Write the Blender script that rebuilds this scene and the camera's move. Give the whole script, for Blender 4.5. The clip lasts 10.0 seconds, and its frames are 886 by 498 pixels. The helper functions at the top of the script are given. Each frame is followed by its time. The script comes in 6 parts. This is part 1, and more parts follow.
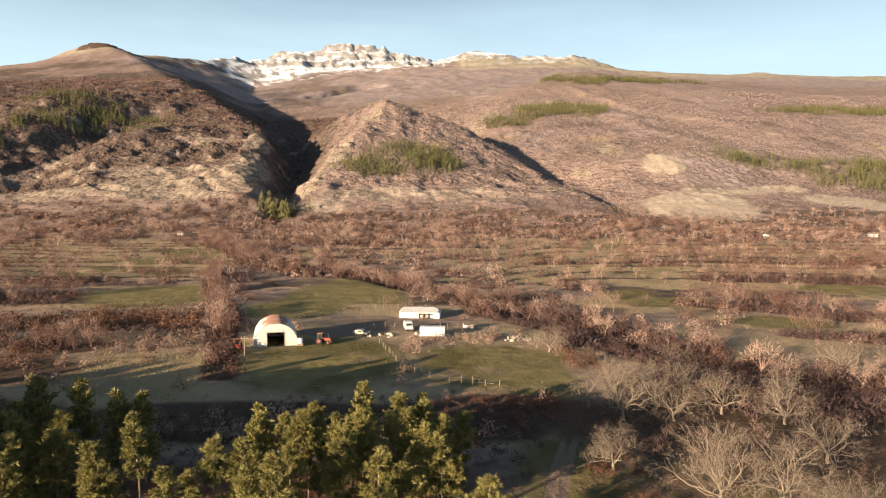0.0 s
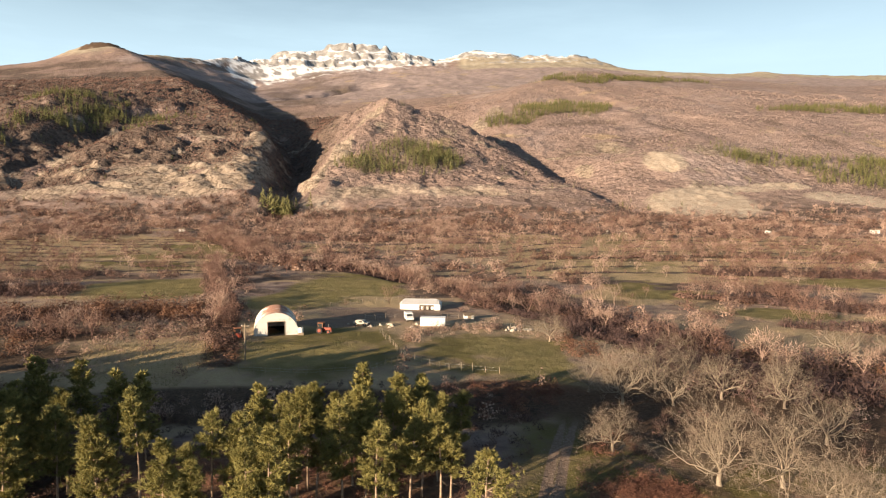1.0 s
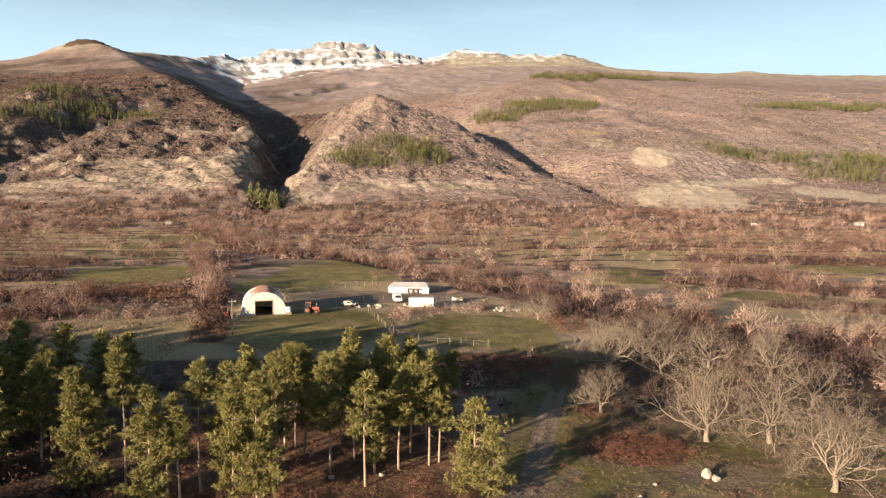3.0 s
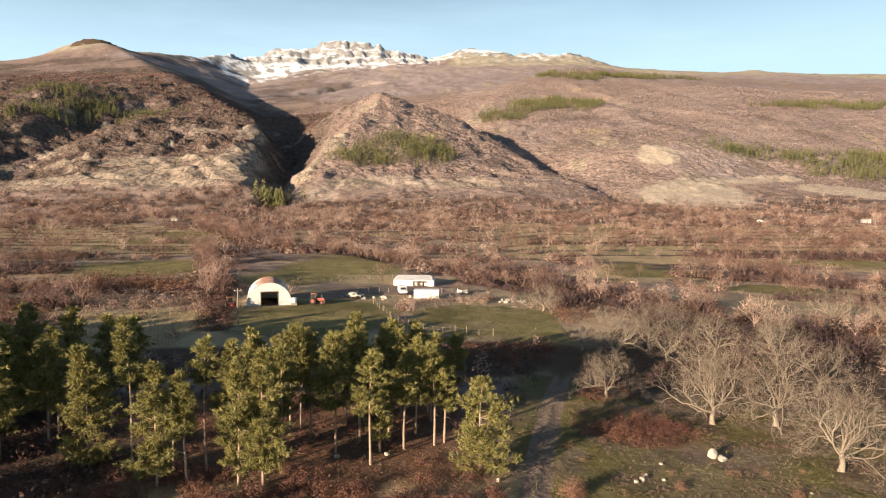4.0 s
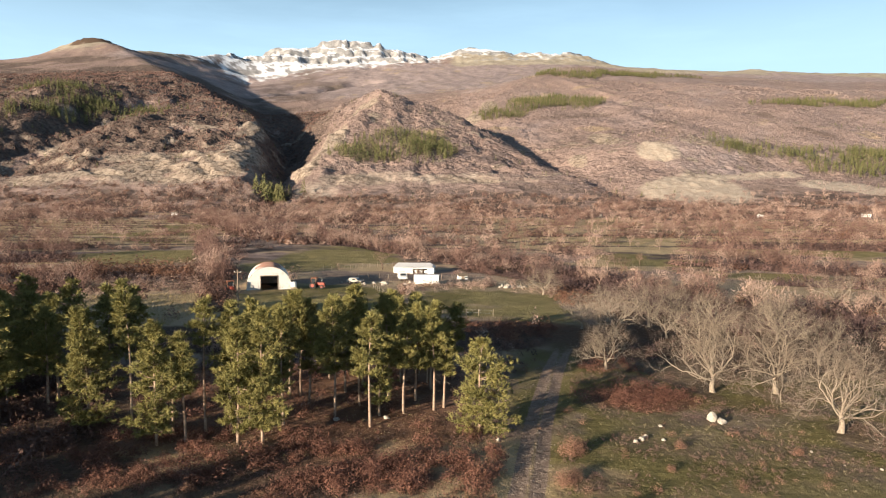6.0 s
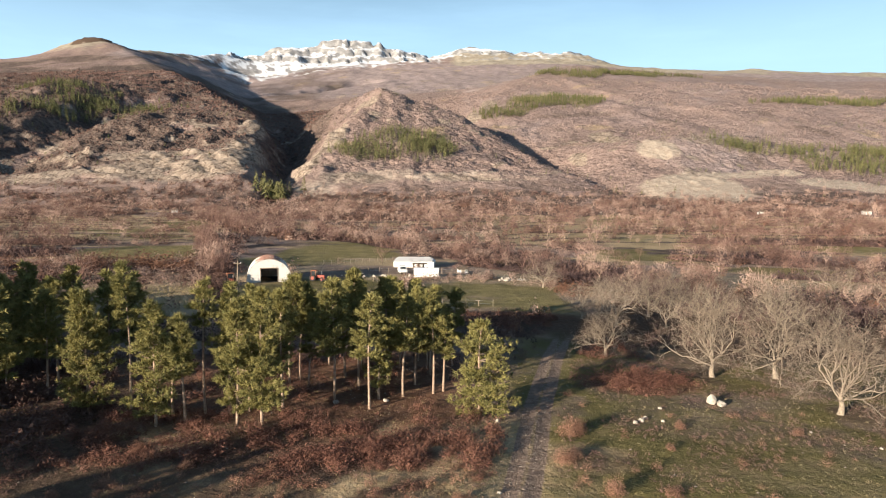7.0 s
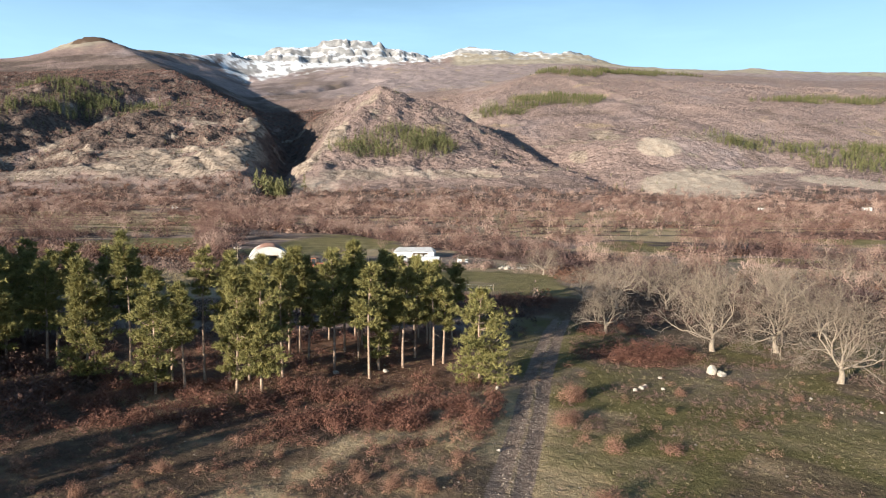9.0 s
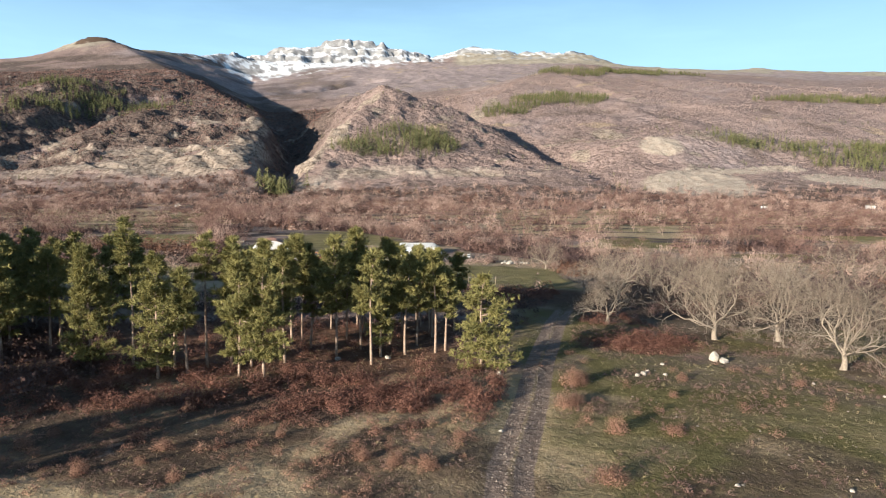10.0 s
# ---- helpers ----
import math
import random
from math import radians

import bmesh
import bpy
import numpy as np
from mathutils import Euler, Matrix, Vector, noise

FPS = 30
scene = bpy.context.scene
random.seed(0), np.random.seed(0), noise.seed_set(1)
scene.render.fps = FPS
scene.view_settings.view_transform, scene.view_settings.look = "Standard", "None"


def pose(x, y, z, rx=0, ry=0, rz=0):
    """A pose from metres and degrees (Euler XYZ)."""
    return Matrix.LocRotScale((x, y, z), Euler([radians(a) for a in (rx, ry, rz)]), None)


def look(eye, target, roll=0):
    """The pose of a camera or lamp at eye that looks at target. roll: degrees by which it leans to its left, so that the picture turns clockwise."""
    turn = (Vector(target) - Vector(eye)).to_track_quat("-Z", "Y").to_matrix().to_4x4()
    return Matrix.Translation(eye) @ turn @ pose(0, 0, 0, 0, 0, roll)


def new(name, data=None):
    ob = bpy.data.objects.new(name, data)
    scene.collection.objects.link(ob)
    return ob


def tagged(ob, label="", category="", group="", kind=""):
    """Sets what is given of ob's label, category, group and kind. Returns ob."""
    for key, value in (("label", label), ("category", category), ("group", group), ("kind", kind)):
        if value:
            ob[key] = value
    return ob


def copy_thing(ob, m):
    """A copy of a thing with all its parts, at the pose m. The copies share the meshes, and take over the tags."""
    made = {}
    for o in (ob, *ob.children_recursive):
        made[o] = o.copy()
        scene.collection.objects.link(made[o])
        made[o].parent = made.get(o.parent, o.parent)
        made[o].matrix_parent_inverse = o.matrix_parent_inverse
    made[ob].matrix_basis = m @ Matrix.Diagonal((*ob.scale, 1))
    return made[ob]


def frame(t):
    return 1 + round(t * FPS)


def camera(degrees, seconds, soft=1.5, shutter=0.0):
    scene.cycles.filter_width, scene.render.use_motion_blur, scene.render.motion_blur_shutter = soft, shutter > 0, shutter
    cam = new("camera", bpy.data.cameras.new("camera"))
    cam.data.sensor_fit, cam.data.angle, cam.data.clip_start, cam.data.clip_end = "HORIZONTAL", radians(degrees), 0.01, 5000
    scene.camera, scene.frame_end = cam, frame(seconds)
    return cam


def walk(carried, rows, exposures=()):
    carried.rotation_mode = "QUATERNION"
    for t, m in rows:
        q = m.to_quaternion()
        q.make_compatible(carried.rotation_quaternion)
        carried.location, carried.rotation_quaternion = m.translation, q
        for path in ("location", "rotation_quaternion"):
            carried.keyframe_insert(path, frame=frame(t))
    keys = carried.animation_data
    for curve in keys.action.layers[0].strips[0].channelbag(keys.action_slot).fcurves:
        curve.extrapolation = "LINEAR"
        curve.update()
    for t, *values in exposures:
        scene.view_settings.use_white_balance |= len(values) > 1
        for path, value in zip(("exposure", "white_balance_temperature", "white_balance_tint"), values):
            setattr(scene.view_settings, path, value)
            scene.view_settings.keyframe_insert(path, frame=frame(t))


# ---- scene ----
# ---- camera and its path: a slow, almost straight descent ----
cam = camera(66.2, 10.0, soft=1.2)
PATH = [
    (0.0, pose(-0.28, 0.60, 30.94, 85.57, 0, 0.40)),
    (0.5, pose(-0.09, 0.49, 29.87, 85.58, 0, 0.83)),
    (1.0, pose(0.01, 0.39, 28.82, 85.56, 0, 0.55)),
    (1.5, pose(0.01, 0.32, 27.75, 85.56, 0, 0.23)),
    (2.0, pose(0.02, 0.27, 26.69, 85.55, 0, -0.43)),
    (2.5, pose(0.04, 0.25, 25.60, 85.54, 0, -0.57)),
    (4.0, pose(0.00, 0.07, 22.86, 85.49, 0, 0.01)),
    (4.5, pose(-0.00, 0.00, 22.00, 85.50, 0, 0.00)),
    (5.0, pose(0.01, -0.06, 21.14, 85.50, 0, 0.00)),
    (5.5, pose(0.03, -0.11, 20.41, 85.49, 0, 0.01)),
    (7.0, pose(0.13, -0.26, 18.20, 85.46, 0, 0.05)),
    (7.5, pose(0.14, -0.31, 17.50, 85.46, 0, 0.06)),
    (8.0, pose(0.16, -0.36, 16.85, 85.47, 0, 0.08)),
    (8.5, pose(0.16, -0.41, 16.22, 85.47, 0, 0.08)),
    (9.0, pose(0.17, -0.44, 15.62, 85.48, 0, 0.08)),
    (9.5, pose(0.17, -0.49, 15.02, 85.47, 0, 0.25)),
    (10.0, pose(0.21, -0.54, 14.44, 85.49, 0, 0.29)),
]
walk(cam, PATH, exposures=[(0.0, 1.43, 6750, 9.5), (4.5, 1.43, 6300, 7.5), (7.0, 1.41, 5750, 5), (10.0, 1.39, 5300, 3)])

# ---- sky and sun ----
SUN_EL, SUN_AZ = 10.0, 223.0  # degrees; azimuth clockwise from +y: the low sun stands behind the camera's left shoulder
world = bpy.data.worlds.new("sky")
scene.world = world
world.use_nodes = True
wn, wl = world.node_tree.nodes, world.node_tree.links
sky = wn.new("ShaderNodeTexSky")
sky.sky_type = "NISHITA"
sky.sun_disc = False
sky.sun_elevation, sky.sun_rotation = radians(SUN_EL), radians(SUN_AZ)
sky.altitude, sky.air_density, sky.dust_density, sky.ozone_density = 700, 1.0, 0.8, 1.2
wcoord = wn.new("ShaderNodeTexCoord")
wmap = wn.new("ShaderNodeMapping")
wmap.inputs["Scale"].default_value = (1.3, 1.3, 9.0)
wmap.inputs["Rotation"].default_value = (0, radians(-7), 0)
wl.new(wcoord.outputs["Generated"], wmap.inputs["Vector"])
cirrus = wn.new("ShaderNodeTexNoise")
cirrus.inputs["Scale"].default_value, cirrus.inputs["Detail"].default_value, cirrus.inputs["Roughness"].default_value = 2.6, 7, 0.6
wl.new(wmap.outputs["Vector"], cirrus.inputs["Vector"])
cramp = wn.new("ShaderNodeMapRange")
for key, value in (("From Min", 0.46), ("From Max", 0.80), ("To Min", 0.0), ("To Max", 0.15)):
    cramp.inputs[key].default_value = value
wl.new(cirrus.outputs["Fac"], cramp.inputs["Value"])
veil = wn.new("ShaderNodeMix")
veil.data_type = "RGBA"
veil.inputs["B"].default_value = (6.0, 8.1, 9.6, 1)
wsep = wn.new("ShaderNodeSeparateXYZ")
wl.new(wcoord.outputs["Generated"], wsep.inputs["Vector"])
low = wn.new("ShaderNodeMapRange")  # thin haze whitens the sky towards the horizon
low.interpolation_type = "SMOOTHSTEP"
for key, value in (("From Min", 0.15), ("From Max", 0.38), ("To Min", 0.85), ("To Max", 0.0)):
    low.inputs[key].default_value = value
wl.new(wsep.outputs["Z"], low.inputs["Value"])
both = wn.new("ShaderNodeMath")
both.operation, both.use_clamp = "ADD", True
wl.new(low.outputs["Result"], both.inputs[0])
wl.new(cramp.outputs["Result"], both.inputs[1])
wl.new(both.outputs["Value"], veil.inputs["Factor"])
wl.new(sky.outputs["Color"], veil.inputs["A"])
wl.new(veil.outputs["Result"], wn["Background"].inputs["Color"])
wn["Background"].inputs["Strength"].default_value = 0.046

sun = new("sun", bpy.data.lights.new("sun", "SUN"))
sun.data.energy, sun.data.angle, sun.data.color = 5.0, radians(0.55), (1.0, 0.78, 0.56)
ae, aa = radians(SUN_EL), radians(SUN_AZ)
sun.matrix_world = look((0, 0, 300), Vector((0, 0, 300)) - Vector((math.sin(aa) * math.cos(ae), math.cos(aa) * math.cos(ae), math.sin(ae))))


# ---- small tools ----
RNG = np.random.default_rng(7)


def smooth(v, a, b):
    v = np.clip((v - a) / (b - a), 0, 1)
    return v * v * (3 - 2 * v)


TABLE = RNG.random((256, 256))


def vnoise(x, y):
    """Value noise, 0 to 1, one cell a unit."""
    x, y = np.asarray(x, float), np.asarray(y, float)
    i, j = np.floor(x).astype(int), np.floor(y).astype(int)
    u, v = x - i, y - j
    u, v = u * u * (3 - 2 * u), v * v * (3 - 2 * v)
    a, b = TABLE[i & 255, j & 255], TABLE[(i + 1) & 255, j & 255]
    c, d = TABLE[i & 255, (j + 1) & 255], TABLE[(i + 1) & 255, (j + 1) & 255]
    return (a * (1 - u) + b * u) * (1 - v) + (c * (1 - u) + d * u) * v


def fbm(x, y, octaves=4):
    total, amp, norm = 0.0, 1.0, 0.0
    for k in range(octaves):
        total = total + amp * vnoise(x * 2 ** k + 17.3 * k, y * 2 ** k - 9.1 * k)
        norm += amp
        amp *= 0.5
    return total / norm


def ridged(x, y, octaves=4):
    total, amp, norm = 0.0, 1.0, 0.0
    for k in range(octaves):
        total = total + amp * (1 - np.abs(2 * vnoise(x * 2 ** k + 5.7 * k, y * 2 ** k + 31.0 * k) - 1))
        norm += amp
        amp *= 0.5
    return total / norm


def mesh_from(name, verts, faces, mats=(), attrs=None, flat=False):
    """A mesh from arrays: verts (n, 3) and faces (m, 3 or 4)."""
    verts, faces = np.asarray(verts, np.float32), np.asarray(faces, np.int32)
    me = bpy.data.meshes.new(name)
    me.vertices.add(len(verts))
    me.vertices.foreach_set("co", verts.ravel())
    k = faces.shape[1]
    me.loops.add(faces.size)
    me.loops.foreach_set("vertex_index", faces.ravel())
    me.polygons.add(len(faces))
    me.polygons.foreach_set("loop_start", np.arange(0, faces.size, k, dtype=np.int32))
    me.polygons.foreach_set("use_smooth", np.full(len(faces), not flat))
    for m in mats:
        me.materials.append(m)
    for key, value in (attrs or {}).items():
        layer = me.attributes.new(key, "FLOAT", "POINT")
        layer.data.foreach_set("value", np.asarray(value, np.float32))
    me.update(calc_edges=True)
    return me


def part(name, bm, mat, parent, label=""):
    """Links a bmesh as one mesh object under a thing or a part."""
    me = bpy.data.meshes.new(name)
    bm.normal_update()
    bm.to_mesh(me)
    bm.free()
    me.materials.append(mat)
    ob = new(name, me)
    ob.parent = parent
    return tagged(ob, label)


def thing(name, m, label, category, group="", kind=""):
    ob = new(name)
    ob.empty_display_size = 0.3
    ob.matrix_world = m
    return tagged(ob, label, category, group, kind)


# ---- materials ----
class Mat:
    """A node material with a principled shader and short calls for its nodes."""

    def __init__(self, name, rough=0.85, metal=0.0):
        self.m = bpy.data.materials.new(name)
        self.m.use_nodes = True
        self.n, self.l = self.m.node_tree.nodes, self.m.node_tree.links
        self.b = self.n["Principled BSDF"]
        self.b.inputs["Roughness"].default_value = rough
        self.b.inputs["Metallic"].default_value = metal
        self.b.inputs["Specular IOR Level"].default_value = 0.25
        self.co = self.n.new("ShaderNodeTexCoord").outputs["Object"]

    def noise(self, scale, detail=4.0, rough=0.6, co=None):
        t = self.n.new("ShaderNodeTexNoise")
        t.inputs["Scale"].default_value, t.inputs["Detail"].default_value, t.inputs["Roughness"].default_value = scale, detail, rough
        self.l.new(co or self.co, t.inputs["Vector"])
        return t.outputs["Fac"]

    def cells(self, scale, co=None):
        """Rounded clumps: a height that peaks in each cell, and a number for each cell."""
        t = self.n.new("ShaderNodeTexVoronoi")
        t.inputs["Scale"].default_value = scale
        self.l.new(co or self.co, t.inputs["Vector"])
        sep = self.n.new("ShaderNodeSeparateColor")
        self.l.new(t.outputs["Color"], sep.inputs["Color"])
        return self.ramp(t.outputs["Distance"], 0.0, 0.75, 1.0, 0.0), sep.outputs["Red"]

    def ramp(self, fac, a, b, lo=0.0, hi=1.0):
        t = self.n.new("ShaderNodeMapRange")
        t.interpolation_type = "SMOOTHSTEP"
        for key, value in (("From Min", a), ("From Max", b), ("To Min", lo), ("To Max", hi)):
            t.inputs[key].default_value = value
        self.l.new(fac, t.inputs["Value"])
        return t.outputs["Result"]

    def mix(self, fac, a, b, mode="MIX"):
        t = self.n.new("ShaderNodeMix")
        t.data_type, t.blend_type = "RGBA", mode
        for sock, value in ((t.inputs["Factor"], fac), (t.inputs["A"], a), (t.inputs["B"], b)):
            if isinstance(value, (int, float)):
                sock.default_value = value
            elif isinstance(value, tuple):
                sock.default_value = (*value, 1)
            else:
                self.l.new(value, sock)
        return t.outputs["Result"]

    def math(self, op, a, b=0.0):
        t = self.n.new("ShaderNodeMath")
        t.operation = op
        for sock, value in zip(t.inputs, (a, b)):
            if isinstance(value, (int, float)):
                sock.default_value = value
            else:
                self.l.new(value, sock)
        return t.outputs["Value"]

    def attr(self, name):
        t = self.n.new("ShaderNodeAttribute")
        t.attribute_name = name
        return t.outputs["Fac"]

    def random(self):
        return self.n.new("ShaderNodeObjectInfo").outputs["Random"]

    def color(self, c):
        if isinstance(c, tuple):
            self.b.inputs["Base Color"].default_value = (*c, 1)
        else:
            self.l.new(c, self.b.inputs["Base Color"])
        return self

    def bump(self, height, strength=0.5, distance=0.05):
        t = self.n.new("ShaderNodeBump")
        t.inputs["Strength"].default_value, t.inputs["Distance"].default_value = strength, distance
        self.l.new(height, t.inputs["Height"])
        self.l.new(t.outputs["Normal"], self.b.inputs["Normal"])
        return self

    def translucent(self, amount):
        """Lets some light through, for leaves and needles."""
        t = self.n.new("ShaderNodeBsdfTranslucent")
        mixer = self.n.new("ShaderNodeMixShader")
        mixer.inputs["Fac"].default_value = amount
        src = self.b.inputs["Base Color"]
        if src.is_linked:
            self.l.new(src.links[0].from_socket, t.inputs["Color"])
        else:
            t.inputs["Color"].default_value = src.default_value
        self.l.new(self.b.outputs["BSDF"], mixer.inputs[1])
        self.l.new(t.outputs["BSDF"], mixer.inputs[2])
        self.l.new(mixer.outputs["Shader"], self.n["Material Output"].inputs["Surface"])
        return self


def leafy(name, dark, light, rough=0.8, through_light=0.25):
    """Foliage or twigs: each plant takes its own tint between two colours."""
    g = Mat(name, rough)
    fac = g.math("ADD", g.math("MULTIPLY", g.attr("tint"), 0.75), g.math("MULTIPLY", g.noise(1.7, 3), 0.35))
    g.color(g.mix(fac, dark, light))
    if through_light:
        g.translucent(through_light)
    return g.m


def ground_material():
    g = Mat("ground_cover", 0.95)
    g.b.inputs["Specular IOR Level"].default_value = 0.1
    fine, mid, big, huge = g.noise(2.3, 6, 0.7), g.noise(0.23, 6, 0.65), g.noise(0.035, 5, 0.6), g.noise(0.006, 5, 0.6)
    grit = g.noise(9.0, 4, 0.7)

    def patch(name, soft=0.28):
        # the attribute's edge, frayed by noise at three scales
        fray = g.math("ADD", g.math("MULTIPLY", mid, 0.5), g.math("ADD", g.math("MULTIPLY", fine, 0.3), g.math("MULTIPLY", big, 0.2)))
        return g.ramp(g.math("ADD", g.attr(name), g.math("MULTIPLY", g.math("SUBTRACT", fray, 0.5), 1.5)), 0.5 - soft, 0.5 + soft)

    warp = g.n.new("ShaderNodeVectorMath")
    warp.operation = "MULTIPLY_ADD"
    shake = g.n.new("ShaderNodeTexNoise")
    shake.inputs["Scale"].default_value, shake.inputs["Detail"].default_value = 0.3, 3
    g.l.new(g.co, shake.inputs["Vector"])
    g.l.new(shake.outputs["Color"], warp.inputs[0])
    warp.inputs[1].default_value = (3.5, 3.5, 3.5)
    g.l.new(g.co, warp.inputs[2])
    clump, clump_id = g.cells(0.23, warp.outputs["Vector"])
    crown, crown_id = g.cells(0.085, warp.outputs["Vector"])
    scrub = g.mix(g.ramp(mid, 0.32, 0.68), (0.150, 0.107, 0.095), (0.360, 0.270, 0.238))
    scrub = g.mix(g.math("MULTIPLY", g.ramp(clump_id, 0.35, 0.75), g.math("MULTIPLY", g.attr("brush"), 0.7)), scrub, g.mix(crown_id, (0.098, 0.070, 0.060), (0.220, 0.165, 0.142)))
    scrub = g.mix(g.ramp(big, 0.40, 0.75, 0, 0.7), scrub, (0.292, 0.205, 0.172))
    scrub = g.mix(g.ramp(huge, 0.4, 0.65, 0, 0.6), scrub, (0.330, 0.242, 0.204))
    # dark oak wood; also painted as shade under the valley's thickets
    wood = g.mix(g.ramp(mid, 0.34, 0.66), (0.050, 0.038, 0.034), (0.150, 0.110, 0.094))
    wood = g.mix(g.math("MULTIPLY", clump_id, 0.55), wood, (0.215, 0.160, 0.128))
    pale = g.mix(g.ramp(mid, 0.3, 0.7), (0.370, 0.296, 0.230), (0.500, 0.420, 0.335))
    pale = g.mix(g.ramp(fine, 0.55, 0.75, 0, 0.7), pale, (0.190, 0.140, 0.100))
    crack = g.ramp(g.math("ABSOLUTE", g.math("SUBTRACT", g.noise(0.13, 4, 0.6), 0.5)), 0.0, 0.05)
    # paler greyish mauve scrub: distance haze painted into the colour
    haze_tone = g.mix(g.ramp(big, 0.3, 0.7), (0.250, 0.196, 0.186), (0.370, 0.300, 0.284))
    haze_tone = g.mix(g.ramp(mid, 0.5, 0.75, 0, 0.5), haze_tone, (0.190, 0.146, 0.138))
    dry = g.mix(g.ramp(mid, 0.3, 0.72), (0.455, 0.330, 0.195), (0.390, 0.298, 0.165))
    dry = g.mix(g.ramp(fine, 0.35, 0.75), dry, (0.47, 0.37, 0.23))
    green = g.mix(g.ramp(mid, 0.3, 0.75), (0.104, 0.092, 0.034), (0.190, 0.160, 0.064))
    green = g.mix(g.ramp(fine, 0.3, 0.8), green, (0.165, 0.140, 0.056))
    lawn = g.mix(g.ramp(mid, 0.3, 0.75), (0.175, 0.150, 0.060), (0.290, 0.236, 0.108))
    lawn = g.mix(g.ramp(fine, 0.45, 0.8, 0, 0.6), lawn, (0.300, 0.235, 0.125))
    rock = g.mix(g.ramp(mid, 0.35, 0.65), (0.270, 0.212, 0.165), (0.430, 0.355, 0.285))
    rock = g.mix(g.ramp(fine, 0.45, 0.65, 0, 0.7), rock, (0.17, 0.130, 0.100))
    rock = g.mix(crack, (0.095, 0.072, 0.056), rock)
    bracken = g.mix(g.ramp(fine, 0.3, 0.7), (0.115, 0.060, 0.038), (0.215, 0.125, 0.078))
    # dark litter colour, also used where shade is painted on the ground
    litter_shade = g.mix(g.ramp(fine, 0.3, 0.7), (0.058, 0.039, 0.028), (0.140, 0.095, 0.066))
    soil = g.mix(g.ramp(fine, 0.3, 0.75), (0.172, 0.124, 0.096), (0.300, 0.226, 0.178))
    soil = g.mix(g.ramp(grit, 0.64, 0.76, 0, 0.6), soil, (0.33, 0.27, 0.21))
    crag = g.mix(g.ramp(big, 0.3, 0.7), (0.19, 0.185, 0.185), (0.40, 0.39, 0.38))
    alpine = g.mix(g.ramp(big, 0.3, 0.7), (0.29, 0.245, 0.180), (0.41, 0.362, 0.285))
    snow = g.mix(g.ramp(big, 0.3, 0.7), (0.80, 0.82, 0.85), (0.88, 0.88, 0.88))
    col = scrub
    for name, colour in (("haze_tone", haze_tone), ("dry", dry), ("green", green), ("lawn", lawn), ("alpine", alpine), ("wood", wood), ("bracken", bracken), ("litter_shade", litter_shade), ("pale", pale), ("rock", rock), ("soil", soil), ("snow", snow), ("crag", crag)):
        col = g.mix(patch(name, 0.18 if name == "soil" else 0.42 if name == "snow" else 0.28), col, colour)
    g.color(g.mix(g.ramp(grit, 0.35, 0.65, 0.0, 0.30), col, g.mix(0.5, col, (0.03, 0.025, 0.015))))
    relief = g.math("ADD", g.math("MULTIPLY", mid, 1.2), g.math("MULTIPLY", fine, 0.26))
    twiggy = g.math("ADD", g.math("MULTIPLY", clump, 2.0), g.math("ADD", g.math("MULTIPLY", crown, 2.6), g.math("MULTIPLY", fine, 0.8)))
    g.bump(g.math("ADD", relief, g.math("MULTIPLY", twiggy, g.attr("brush"))), 0.7, 0.9)
    return g.m


M_GROUND = ground_material()
M_PINE = leafy("pine_needles", (0.082, 0.085, 0.028), (0.315, 0.274, 0.094), 0.7, 0.14)
M_FAR_PINE = leafy("far_conifer", (0.060, 0.066, 0.026), (0.170, 0.160, 0.066), 0.8, 0.15)
M_TWIG = leafy("bare_twigs", (0.205, 0.138, 0.110), (0.440, 0.310, 0.246), 0.9, 0.1)
M_PURPLE = leafy("young_alder_twigs", (0.046, 0.029, 0.028), (0.120, 0.076, 0.070), 0.9, 0.0)
M_PALE_TWIG = leafy("pale_twigs", (0.100, 0.074, 0.056), (0.215, 0.165, 0.126), 0.9, 0.0)
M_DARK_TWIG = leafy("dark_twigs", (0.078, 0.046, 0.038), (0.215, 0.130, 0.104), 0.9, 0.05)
M_SLOPE = leafy("slope_twigs", (0.180, 0.130, 0.114), (0.350, 0.262, 0.228), 0.9, 0.05)
M_RED = leafy("russet_leaves", (0.080, 0.038, 0.028), (0.225, 0.110, 0.076), 0.8, 0.12)
M_BRACKEN = leafy("dry_bracken", (0.112, 0.055, 0.036), (0.250, 0.142, 0.092), 0.85, 0.2)
M_RUSSET = leafy("russet_bush_leaves", (0.130, 0.066, 0.044), (0.330, 0.190, 0.128), 0.85, 0.12)
M_TUSSOCK = leafy("dry_grass", (0.165, 0.140, 0.055), (0.400, 0.315, 0.180), 0.85, 0.25)


